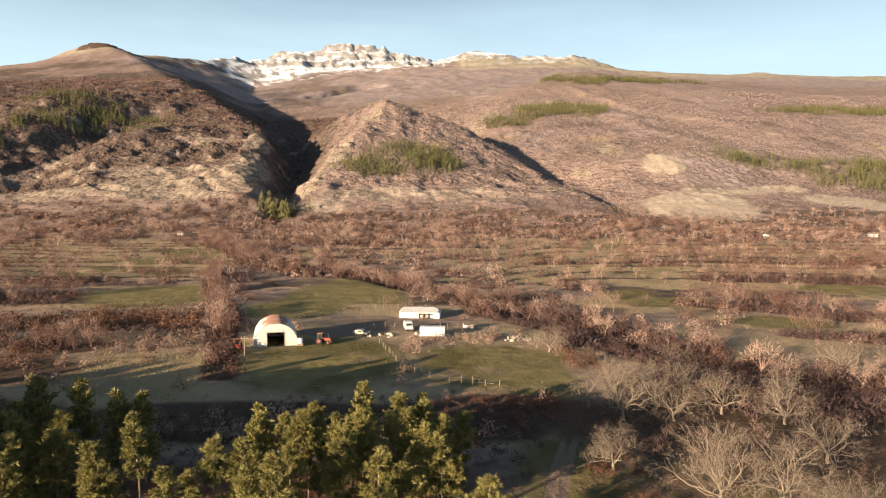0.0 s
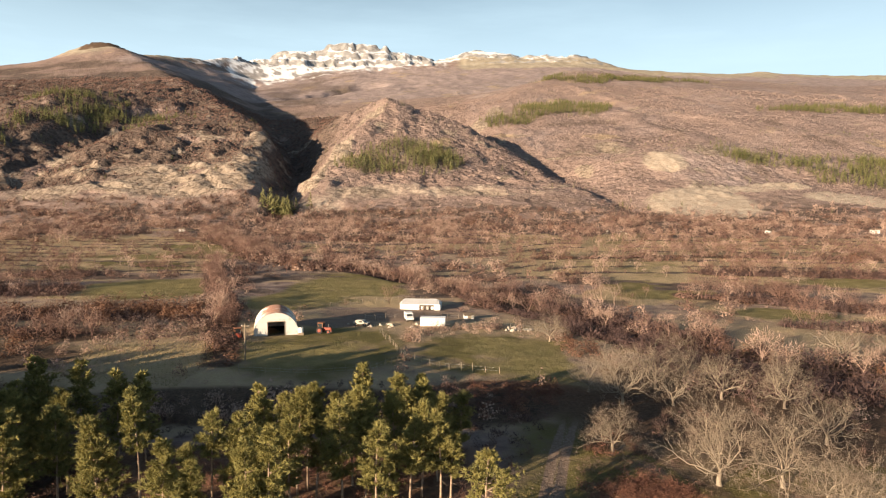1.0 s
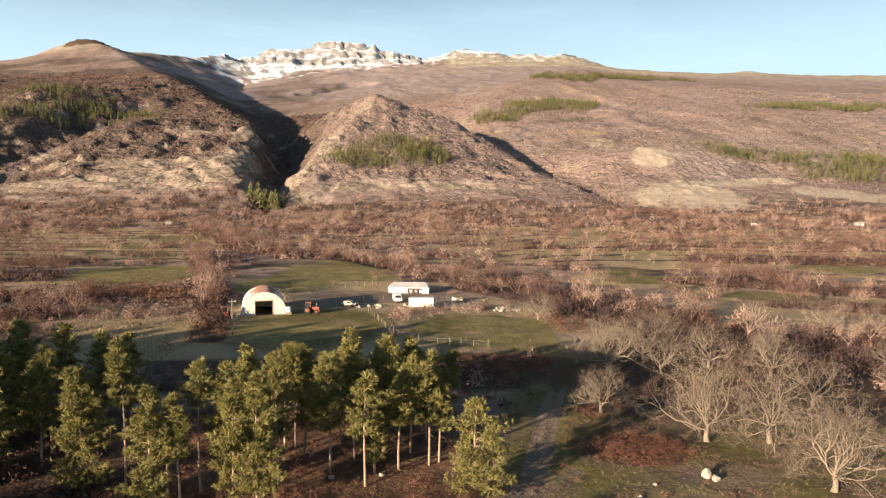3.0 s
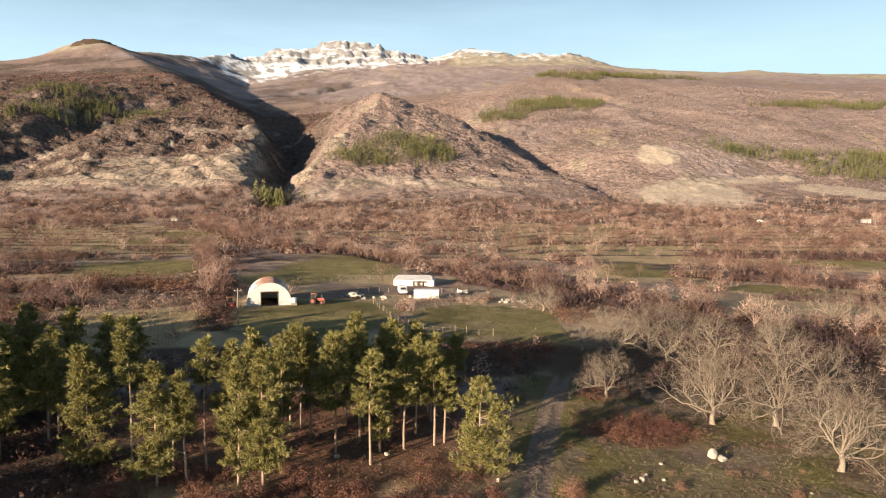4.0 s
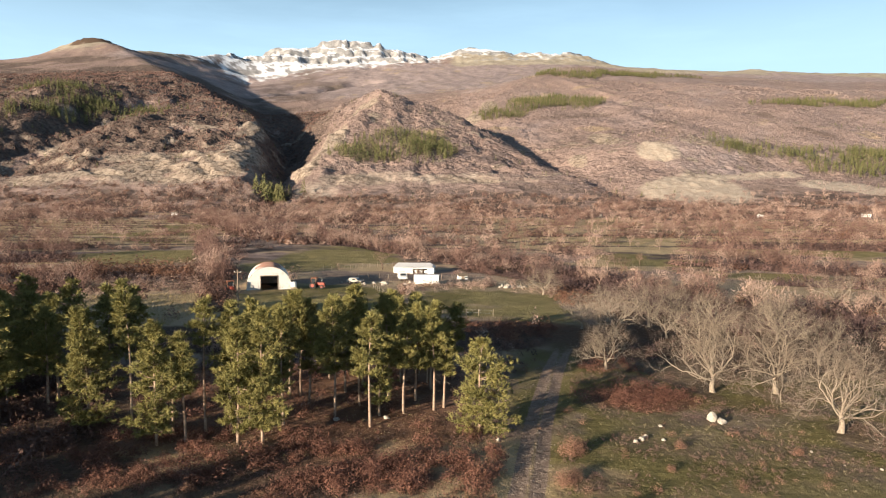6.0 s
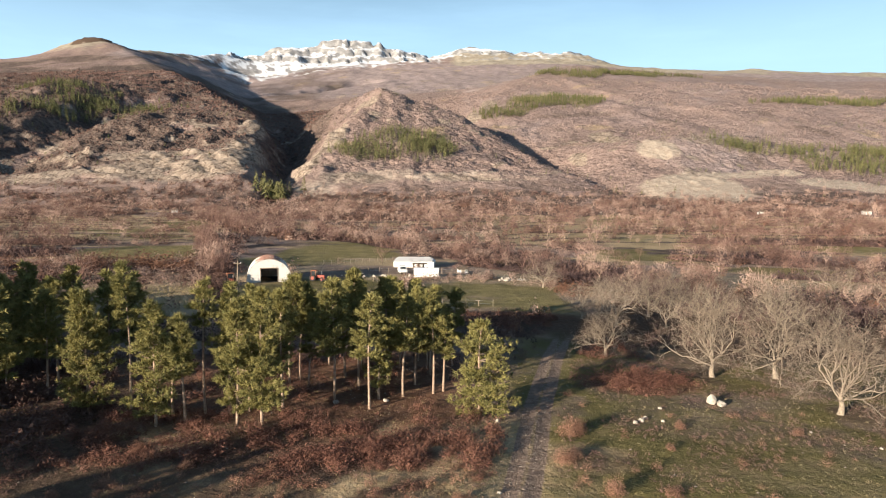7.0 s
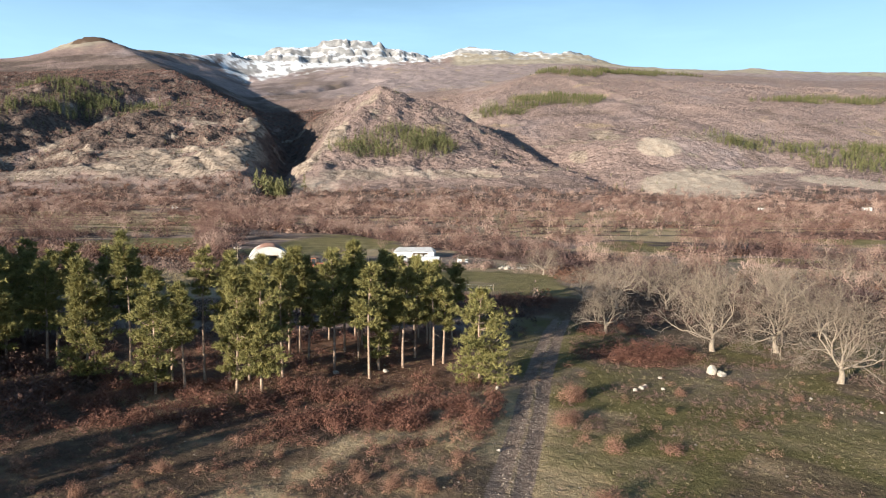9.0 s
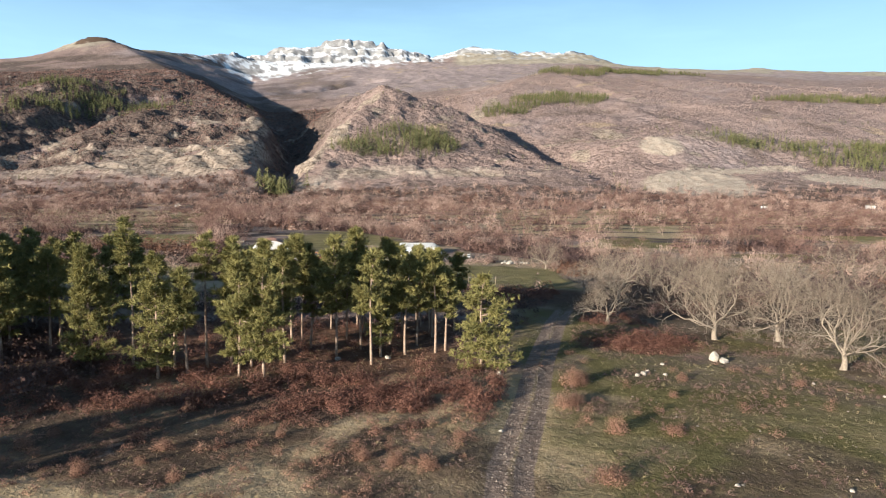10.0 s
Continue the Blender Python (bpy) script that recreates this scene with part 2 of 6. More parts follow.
# ---- the ground: one sheet from the meadow to the snowy crest, shaped by its ridges, valleys and footings ----
LAND = {
    "left_crest": [(-140, 474, 10.8), (-143, 496, 28.0), (-160, 560, 46), (-189, 690, 82.2), (-192, 715, 94.9), (-299, 950, 147.4), (-454, 1250, 217.2), (-659, 1600, 310.5), (-957, 2100, 451.2), (-1085, 2300, 515.9), (-1260, 2500, 582.8), (-1332, 2500, 566.9), (-1376, 2450, 532.5), (-1437, 2400, 499.0), (-1472, 2300, 468.1), (-1679, 2200, 427.5), (-2206, 2100, 375.4)],
    "left_band_top": [(-166, 560, 52.6), (-214, 571, 48.5), (-265, 550, 43.0), (-320, 527, 33.5), (-381, 520, 29.0), (-510, 520, 29.0)],
    "left_foot": [(-142, 470, 13.6), (-187, 465, 13.7), (-240, 455, 11.6), (-283, 435, 8.1), (-352, 430, 6.4), (-459, 430, 6.4)],
    "gorge": [(-121, 474, 8.5), (-133, 560, 17), (-152, 660, 29), (-188, 820, 60.0), (-254, 1050, 105.1), (-361, 1400, 172.7), (-521, 1900, 272.7), (-704, 2500, 402.4), (-828, 2900, 486.6)],
    "hill_crest_l": [(-112, 510, 22.6), (-119, 590, 49.4), (-104, 690, 90.7), (-82, 738, 110.4), (-76, 850, 147.9), (-125, 930, 144.7), (-176, 1000, 133.7), (-202, 1050, 123.9)],
    "hill_crest_r": [(-76, 850, 147.9), (-30, 840, 129.4), (11, 800, 111.3), (41, 750, 88.7), (66, 690, 66.4), (90, 620, 48.2), (107, 570, 35.3), (128, 520, 22.6), (139, 485, 14.1)],
    "foot": [(-105, 478, 11.9), (-33, 470, 10.1), (44, 460, 10.3), (121, 460, 11.5), (186, 480, 11.0), (240, 470, 9.7), (300, 460, 8.4), (455, 450, 6.5)],
    "right_valley": [(6, 1200, 128), (38, 1000, 112), (64, 880, 92), (90, 780, 68), (110, 690, 46), (124, 610, 29), (138, 545, 17), (148, 490, 12)],
    "right_crest": [(27, 1060, 136.9), (62, 1150, 159.8), (128, 1350, 222.0), (198, 1550, 282.8), (300, 1700, 331.3), (395, 1750, 339.0), (553, 1800, 336.5), (646, 1900, 352.4), (786, 1900, 341.7), (1008, 1850, 318.4), (1187, 1850, 318.4), (1690, 1850, 318.4)],
    "right_mid": [(103, 1080, 147.0), (141, 1140, 167.8), (280, 1080, 160.1), (436, 973, 138.6), (612, 950, 132.0), (871, 950, 128.1)],
    "right_low": [(151, 690, 65.3), (181, 675, 69.9), (265, 722, 85.0), (386, 760, 74.7), (492, 760, 66.6), (700, 760, 63.5)],
    "right_bench": [(164, 540, 24.8), (193, 573, 34.5), (260, 610, 39.3), (332, 653, 46.9), (389, 600, 32.6), (554, 600, 30.1)],
    "left_mid": [(-274, 760, 110.0), (-304, 720, 103.6), (-323, 690, 94.6)],
    "left_far": [(-606, 680, 91.3), (-774, 680, 89.7)],
    "left_up": [(-475, 1200, 212.3), (-597, 1150, 206.2), (-706, 1100, 196.5), (-977, 1100, 189.4)],
    "far_ridge": [(-1188, 2560, 551.3), (-1171, 2640, 572.1), (-1125, 2850, 604.4), (-1080, 3050, 633.1), (-1034, 3300, 696.4), (-997, 3450, 691.2), (-953, 3550, 719.1), (-892, 3600, 786.5), (-756, 3650, 805.9), (-563, 3700, 855.0), (-404, 3700, 834.3), (-284, 3700, 798.9), (-148, 3700, 772.2), (-72, 3700, 745.6), (18, 3700, 778.2), (139, 3700, 813.7), (286, 3650, 776.7), (494, 3650, 767.9), (722, 3600, 757.7), (800, 3550, 704.9), (903, 3500, 667.2), (1156, 3400, 624.2), (1284, 3300, 603.8)],
    "far_right": [(1284, 3300, 603.8), (1349, 3200, 596.5), (1454, 3200, 599.0), (1664, 3200, 583.6), (2051, 3200, 583.6), (2921, 3200, 560.4)],
    "peak_foot": [(-957, 3050, 559.7), (-898, 3100, 543.6), (-771, 3100, 543.6), (-613, 3350, 644.9), (-237, 3450, 680.1), (44, 3400, 670.6), (447, 3300, 651.5)],
    "far_slope": [(-535, 2300, 344.1), (-392, 2600, 434.4), (-179, 2600, 438.6), (-8, 2300, 390.5), (87, 1900, 303.4)],
    "ravine": [(-367, 545, 21.1), (-376, 630, 51.4), (-389, 700, 74.2), (-397, 800, 104.0), (-416, 950, 145.2)],
    "ravine_bank": [(-462, 620, 71.1), (-457, 700, 101.3), (-487, 820, 138.8), (-535, 1000, 185.4)],
    "meadow_a": [(-2600, -380, 0), (2600, -380, 0)],
    "meadow_b": [(-420, 30, 0.2), (420, 30, 0.2)],
    "meadow_c": [(-420, 62, 0.2), (30, 66, 0.0), (420, 62, -1.0)],
    "farm": [(-420, 136, 2.0), (-36, 136, 0.7), (30, 138, -0.4), (420, 136, -2.0)],
    "stream_side": [(-420, 185, 3.0), (-60, 185, 0.8), (0, 176, -0.6), (80, 190, -1.0), (420, 190, -1.5)],
    "terrace_a": [(-420, 300, 5.0), (-100, 290, 3.0), (80, 300, 2.5), (420, 300, 1.5)],
    "terrace_b": [(-420, 380, 6.0), (-100, 370, 5.6), (80, 417, 6.6), (420, 390, 4.0)],
    "plain_left": [(-2600, 60, 0), (-600, 150, 2), (-480, 330, 5), (-2600, 400, 8)],
    "plain_right": [(2600, 60, -2), (600, 150, -2), (480, 330, 2), (2600, 400, 6)],
    "behind": [(-2800, 4500, 420), (2800, 4500, 420)],
    "side_left": [(-2800, 900, 150), (-2800, 3000, 420)],
    "side_right": [(2800, 900, 120), (2800, 2400, 330)],
}
X0, X1, Y0, Y1, CELL = -3000.0, 3000.0, -400.0, 4800.0, 12.5


def settle_land():
    """Heights on a grid: fixed along the lines, stretched evenly between them."""
    pts = []
    for line in LAND.values():
        for a, b in zip(line, line[1:]):
            n = max(2, int(math.dist(a[:2], b[:2]) / 4))
            s = np.linspace(0, 1, n)[:, None]
            pts.append(np.array(a) * (1 - s) + np.array(b) * s)
    pts = np.concatenate(pts)
    z = None
    for level in (5, 4, 3, 2, 1, 0):
        c = CELL * 2 ** level
        nx, ny = int((X1 - X0) / c) + 1, int((Y1 - Y0) / c) + 1
        i = np.clip(np.round((pts[:, 0] - X0) / c).astype(int), 0, nx - 1)
        j = np.clip(np.round((pts[:, 1] - Y0) / c).astype(int), 0, ny - 1)
        total, count = np.zeros((nx, ny)), np.zeros((nx, ny))
        np.add.at(total, (i, j), pts[:, 2])
        np.add.at(count, (i, j), 1)
        fixed = count > 0
        target = total / np.maximum(count, 1)
        if z is None:
            z = np.full((nx, ny), pts[:, 2].mean())
        else:
            ii = np.minimum(np.arange(nx) // 2, z.shape[0] - 1)
            jj = np.minimum(np.arange(ny) // 2, z.shape[1] - 1)
            z = z[np.ix_(ii, jj)]
        for _ in range(400 if level > 2 else 120):
            z = np.where(fixed, target, z)
            p = np.pad(z, 1, mode="edge")
            z = (p[:-2, 1:-1] + p[2:, 1:-1] + p[1:-1, :-2] + p[1:-1, 2:]) / 4
        z = np.where(fixed, 0.5 * target + 0.5 * z, z)
    return z


GRID = settle_land()


def base_height(x, y):
    u = np.clip((np.asarray(x, float) - X0) / CELL, 0, GRID.shape[0] - 1.001)
    v = np.clip((np.asarray(y, float) - Y0) / CELL, 0, GRID.shape[1] - 1.001)
    i, j = u.astype(int), v.astype(int)
    u, v = u - i, v - j
    return (GRID[i, j] * (1 - u) + GRID[i + 1, j] * u) * (1 - v) + (GRID[i, j + 1] * (1 - u) + GRID[i + 1, j + 1] * u) * v


# patches of ground cover: x, y, half width, half depth
ROCKS = [(-215, 535, 72, 42), (-285, 515, 62, 26), (-175, 590, 20, 60), (-240, 590, 60, 18), (-195, 705, 13, 50), (-118, 580, 11, 60), (-104, 660, 10, 50),
         (-92, 790, 16, 60), (-376, 640, 10, 45), (-250, 695, 30, 14), (-70, 535, 30, 18), (20, 545, 30, 12), (70, 570, 16, 14), (48, 1110, 16, 60), (80, 1210, 14, 60), (70, 1150, 20, 60), (188, 800, 16, 60), (135, 690, 8, 30)]
# pale gravel and grazed benches
PALE = [(198, 535, 42, 46), (240, 585, 40, 16), (290, 605, 28, 16), (322, 560, 30, 24), (350, 535, 30, 18), (208, 665, 22, 26), (-40, 545, 62, 16), (50, 555, 40, 16), (-95, 510, 20, 20), (460, 610, 40, 22)]
FOREST = [(-45, 640, 42, 50), (-76, 625, 22, 34), (-14, 655, 22, 34), (-442, 700, 22, 60), (-445, 800, 34, 70), (-400, 880, 70, 34), (-500, 930, 60, 40), (-350, 780, 30, 20), (110, 1090, 48, 45), (190, 1170, 62, 75),
          (288, 702, 20, 20), (330, 690, 36, 18), (372, 650, 34, 36), (430, 700, 60, 34), (520, 720, 70, 34), (300, 1600, 100, 50), (480, 1640, 110, 40), (640, 1120, 110, 40)]
PASTURE = [(-46, 184, 9, 16), (-38, 196, 13, 24), (-30, 214, 16, 15), (-20, 200, 12, 9), (-90, 206, 18, 17), (12, 124, 9, 15), (17, 131, 6, 9), (84, 172, 12, 9), (132, 226, 18, 9), (66, 203, 17, 6), (-130, 284, 40, 8), (-28, 122, 13, 8)]
GREEN = [(-24, 126, 17, 24), (9, 124, 17, 19), (-38, 212, 26, 30), (-88, 196, 22, 16), (-128, 255, 40, 16), (30, 36, 26, 24), (14, 62, 9, 30), (17, 116, 9, 15), (14, 101, 7, 8), (60, 212, 12, 18), (-120, 330, 60, 10)]
DRY = [(112, 160, 30, 9), (70, 232, 15, 34), (84, 164, 8, 8), (70, 190, 6, 9), (-48, 116, 8, 9), (40, 300, 75, 60), (-120, 290, 80, 40), (80, 380, 60, 24), (-8, 40, 40, 14), (150, 250, 90, 40), (-30, 185, 30, 10)]
# grazed strips between the hedges: half width and line
STRIPS = [(6, [(64, 198), (73, 174), (83, 162), (100, 152)]), (7, [(104, 228), (125, 214), (160, 202)]), (12, [(52, 198), (68, 232), (82, 270)]), (10, [(-108, 190), (-74, 200)]), (9, [(30, 262), (60, 300), (90, 385)]),
          (5, [(-150, 245), (-90, 240)]), (5, [(-170, 275), (-95, 268)]), (6, [(120, 262), (190, 250)]), (5, [(10, 330), (60, 340)])]
TRACK = [(1.2, 8), (1.8, 20), (3.6, 34), (6.0, 45), (8.3, 57), (12.2, 74), (16.0, 88), (21, 104), (24, 118)]


def near_line(x, y, line):
    """Distance to a polyline."""
    best = np.full(np.shape(x), 1e9)
    for (ax, ay), (bx, by) in zip(line, line[1:]):
        dx, dy = bx - ax, by - ay
        s = np.clip(((x - ax) * dx + (y - ay) * dy) / (dx * dx + dy * dy), 0, 1)
        best = np.minimum(best, np.hypot(x - ax - s * dx, y - ay - s * dy))
    return best


def patches(x, y, table, soft=0.35):
    w = np.zeros(np.shape(x))
    for px, py, rx, ry in table:
        d = np.hypot((x - px) / rx, (y - py) / ry)
        w = np.maximum(w, 1 - smooth(d, 1 - soft, 1 + soft))
    return w


# lines of trees and thickets: stream, hedges, terrace edges
BELTS = [(10, [(8, 203), (26, 173), (38, 146), (50, 125), (62, 110), (82, 97), (125, 80)]), (8, [(-140, 400), (-76, 281), (-48, 265), (-20, 237), (6, 206)]),
         (3.6, [(-39, 115), (-43, 126), (-49, 145), (-58, 172), (-71, 207), (-92, 262)]), (7, [(-160, 196), (-114, 196)]), (5, [(-104, 138), (-72, 134)]),
         (4, [(70, 201), (89, 192), (101, 181), (120, 168), (180, 158)]), (3.5, [(80, 155), (100, 144), (140, 132)]), (5, [(94, 246), (150, 238), (240, 224)]), (5, [(40, 292), (110, 300), (200, 286)]), (4, [(-190, 232), (-126, 226)])]


def belt_near(x, y):
    """Distance to the nearest belt, in widths of it: under 1 inside."""
    d = np.full(np.shape(x), 1e9)
    for wide, line in BELTS:
        d = np.minimum(d, near_line(x, y, line) / wide)
    return d / (0.55 + 0.9 * fbm(x / 13 + 9, y / 13, 3))


def terrace_rows(x, y):
    """Hedges along the terraces, with grass between them: how near a row, and how far the terraces reach."""
    bent = y + 16 * (fbm(x / 80 + 2, y / 200, 2) - 0.5) + 0.05 * x
    row = np.abs((bent / (14 + 4 * smooth(x, -20, 60))) % 1.0 - 0.5) * 2
    rows = smooth(row, 0.66, 0.86) * smooth(fbm(x / 26 + 15, y / 8, 3), 0.32, 0.46)
    level = smooth(y, 228, 245) * (1 - smooth(y, 365, 400)) * np.maximum(smooth(-x, 0.30 * y, 0.36 * y), smooth(x, 0.02 * y, 0.14 * y))
    return rows * 1.3, level


def thickets(x, y):
    """Where the valley's scrub closes into thickets, 0 to 1."""
    return smooth(fbm(x / 14 + 30, y / 9, 3), 0.44, 0.58)


def hilly(x, y):
    return smooth(base_height(x, y), 9, 45)


def height(x, y):
    x, y = np.asarray(x, float), np.asarray(y, float)
    z = base_height(x, y)
    hill = hilly(x, y)
    far = smooth(y, 1400, 3000)
    rock = patches(x, y, ROCKS)
    z = z + (fbm(x / 45, y / 45, 3) - 0.5) * 0.9 + (fbm(x / 5, y / 5, 2) - 0.5) * 0.22
    gully = hill * (1 - smooth(y, 1250, 1700)) * smooth(y, 500, 620)
    z = z + hill * ((fbm(x / 110, y / 110, 4) - 0.5) * (5 + 10 * far) + (ridged(x / 60, y / 90, 3) - 0.6) * (2.2 + 4 * far))
    # gullies run down the slopes
    z = z + gully * (ridged(x / 95 + 0.35 * fbm(x / 70, y / 70, 2) + y / 420, y / 520 + 3, 3) - 0.62) * np.where(x < -130, 13, 7)
    bushy = hill * (1 - rock) * (1 - smooth(y, 1300, 1700))
    z = z + bushy * (2.2 * np.abs(2 * fbm(x / 7.5, y / 9.0, 2) - 1) + np.where(x < -110, 4.2, np.where(x > 120, 1.4, 2.6)) * smooth(fbm(x / 17 + 4, y / 20, 3), 0.46, 0.58)) - bushy * 1.4
    upper = hill * smooth(y, 1000, 1500) * (1 - smooth(y, 2500, 3000))
    z = z + upper * (2.5 * np.abs(2 * fbm(x / 16, y / 26, 2) - 1) - 1 + 11 * (ridged(x / 150 + y / 700 + 0.3 * fbm(x / 120, y / 120, 2), y / 900, 3) - 0.62))
    # a side gully on the slope below the peak, its near bank turned from the sun
    side = near_line(x, y, [(-300, 2700), (-400, 2520), (-470, 2320), (-560, 2150)])
    z = z - 34 * (1 - smooth(side + 26 * (fbm(x / 60, y / 60, 3) - 0.5), 12, 85)) * smooth(y, 2100, 2250)
    ledge = z / 11 + 2.6 * fbm(x / 34 + 5, y / 34, 3) + x / 120
    ledge = ledge - np.floor(ledge)
    z = z + rock * hill * (4.0 * (smooth(ledge, 0.55, 0.92) - ledge) + (ridged(x / 48 + y / 50, y / 26 - x / 70, 4) - 0.62) * 8 + (ridged(x / 9, y / 5, 3) - 0.6) * 2.4)
    crag = smooth(z, 640, 700) * smooth(y, 3000, 3300)
    z = z + crag * (1 - 0.6 * smooth(x, -120, 20)) * ((ridged(x / 95, y / 300, 3) - 0.68) * 36 + (ridged(x / 38 + 3, y / 160, 3) - 0.6) * 20 + (ridged(x / 300, y / 500, 2) - 0.6) * 14)
    step = z / 62 + 0.9 * fbm(x / 140, y / 200, 3) + 0.3 * fbm(x / 30, y / 60, 2)
    step = step - np.floor(step)
    z = z + crag * (1 - 0.5 * smooth(x, -120, 20)) * 22 * (smooth(step, 0.62, 0.84) - step + 0.2)
    knoll = np.hypot((x + 1235) / 75, (y - 2480) / 90)
    z = np.where(y > 2000, np.minimum(z, 583 + 6 * fbm(x / 40, y / 40, 2) + 400 * smooth(np.hypot(x + 1235, y - 2480), 130, 400)), z)
    z = z + 10 * (1 - smooth(knoll + 0.3 * (fbm(x / 30, y / 30, 3) - 0.5), 0.85, 1.0))
    # the stream has cut a gully under its trees
    cut = np.minimum(near_line(x, y, BELTS[0][1]), near_line(x, y, BELTS[1][1][2:]))
    z = z - (1.6 + 1.0 * fbm(x / 20, y / 20, 2)) * (1 - smooth(cut + 4 * (fbm(x / 14 + 3, y / 14, 3) - 0.5), 2.0, 10.0)) * (1 - hill)
    t = near_line(x, y, TRACK)
    z = z + (1 - smooth(y, 78, 94)) * (0.06 * np.exp(-(t / 0.35) ** 2) - 0.09 * (1 - smooth(t, 0.9, 1.9)))
    return z


def cover(x, y, z):
    """Weights of the ground's covers, 0 to 1."""
    hill = hilly(x, y)
    n1, n2 = fbm(x / 30, y / 30, 4), fbm(x / 9 + 40, y / 9, 3)
    out = {}
    t = near_line(x, y, TRACK)
    wide = fbm(x / 110 + 3, y / 24 + 8, 4)  # terraces run across the valley
    out["dry"] = np.maximum(patches(x, y, DRY[:5]), patches(x, y, DRY[5:]) * smooth(wide, 0.36, 0.52))
    out["dry"] = np.maximum(out["dry"], (1 - hill) * smooth(wide - 0.06 * smooth(x, -20, 60), 0.42, 0.54) * smooth(y, 150, 220) * (1 - smooth(y, 400, 440)) * 0.9)
    out["dry"] = np.maximum(out["dry"], (1 - hill) * smooth(y, 180, 240) * (1 - smooth(y, 380, 430)) * (0.35 + 0.25 * smooth(x, -30, 40)))
    out["dry"] = np.maximum(out["dry"], hill * smooth(fbm(x / 70 + 9, y / 70, 4), 0.62, 0.78) * 0.5)
    out["dry"] = np.maximum(out["dry"], (1 - hill) * smooth(y, 72, 86) * (1 - smooth(y, 400, 440)) * (0.42 - 0.2 * smooth(y, 140, 200) + 0.3 * n1))
    meadow = np.maximum(1 - smooth(y + 0.12 * x, 44, 54), smooth(x, 9, 15) * (1 - smooth(y + 5 * (n1 - 0.5), 92, 104)))
    out["dry"] = np.maximum(out["dry"], meadow * smooth(n2, 0.50, 0.70) * 0.5)
    out["green"] = np.maximum(np.maximum(patches(x, y, [(16, 117, 13, 17)]) * 0.95, patches(x, y, GREEN)) * (0.62 + 0.3 * smooth(n2, 0.35, 0.6)) * smooth(n1, 0.22, 0.42) * (1 - 0.35 * smooth(n2, 0.5, 0.7)), meadow * smooth(x + 6 * (n1 - 0.5), -4, 12) * smooth(n1, 0.30, 0.62) * 0.58)
    out["green"] = np.maximum(out["green"], meadow * smooth(x + 5 * (n1 - 0.5), 6, 13) * (0.50 + 0.34 * smooth(n2, 0.35, 0.6)))
    out["green"] = np.maximum(out["green"], meadow * smooth(n1, 0.45, 0.7) * (0.22 + 0.23 * smooth(x, -4, 6))) * (1 - 0.4 * meadow * smooth(n2, 0.5, 0.65))
    out["green"] = np.maximum(out["green"], patches(x, y, FOREST) * 0.35 * hill)
    out["lawn"] = patches(x + 16 * (fbm(x / 14, y / 14, 4) - 0.5), y + 16 * (fbm(x / 14 + 31, y / 10, 4) - 0.5), PASTURE, 0.4) * (0.75 + 0.35 * smooth(n2, 0.3, 0.6))
    rows, level = terrace_rows(x, y)
    out["dry"] = np.maximum(out["dry"], level * (0.75 + 0.3 * n1 + 0.15 * smooth(x, 0, 40)))
    out["lawn"] = np.maximum(out["lawn"], level * smooth(n1, 0.44, 0.62) * (0.60 - 0.15 * smooth(x, 0, 40)))
    strips = np.zeros(np.shape(x))
    for half, line in STRIPS:
        strips = np.maximum(strips, 1 - smooth(near_line(x, y, line) / half + 0.8 * (n2 - 0.5), 0.75, 1.25))
    out["dry"] = np.maximum(out["dry"], strips * 0.95)
    out["green"] = np.maximum(out["green"], strips * 0.42 * smooth(n1, 0.3, 0.6))
    out["wood"] = hill * smooth(-x - 0.10 * y, 20, 90) * (1 - 0.45 * smooth(y, 1500, 2300)) * np.maximum(smooth(fbm(x / 60 + 13, y / 75, 4), 0.18, 0.46) * (1 - smooth(y, 1300, 2000)), smooth(fbm(x / 150 + 33, y / 220, 5), 0.36, 0.58)) * smooth(-x, 280, 420 + 0 * x) ** (y > 1500) * (1 - patches(x, y, ROCKS))
    out["wood"] = np.maximum(out["wood"], hill * smooth(x, 60, 150) * (1 - smooth(y, 1000, 1500)) * smooth(fbm(x / 50 + 23, y / 60, 4), 0.54, 0.70) * 0.55)
    # leaf litter and dead stems under the valley's thickets, colour darkened for shade
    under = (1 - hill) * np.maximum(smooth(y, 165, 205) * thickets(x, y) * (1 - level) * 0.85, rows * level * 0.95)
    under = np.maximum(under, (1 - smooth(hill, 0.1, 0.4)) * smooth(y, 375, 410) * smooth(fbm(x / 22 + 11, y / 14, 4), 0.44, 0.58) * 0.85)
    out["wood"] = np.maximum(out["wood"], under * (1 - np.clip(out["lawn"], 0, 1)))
    out["pale"] = (1 - 0.45 * smooth(-x, -120, -80)) * patches(x, y, PALE, 0.3) * (0.6 + 0.4 * smooth(n1, 0.25, 0.5))
    out["alpine"] = smooth(z + 120 * (fbm(x / 160, y / 160, 4) - 0.5) - 160 * smooth(x, -1150, -950) * (1 - smooth(x, 600, 1000)) + 170 * smooth(y, 3100, 3400) * smooth(x, -40, 80), 470, 560) * (1 - smooth(x, -1150, -950) * (1 - smooth(x, -20, 100)))
    pines = (1 - smooth(np.abs(x + 18), 16, 30)) * (1 - smooth(np.abs(y - 64), 10, 18))
    # litter of grove and meadow; along the belts the colour stands for shade
    out["litter_shade"] = np.maximum(np.maximum(pines * 0.3, meadow * smooth(n2 + 0.16 * smooth(-x, -6, 6), 0.46, 0.62) * (0.56 + 0.14 * smooth(-x, -2, 8))), (1 - smooth(belt_near(x, y), 0.7, 1.5)) * 0.8)
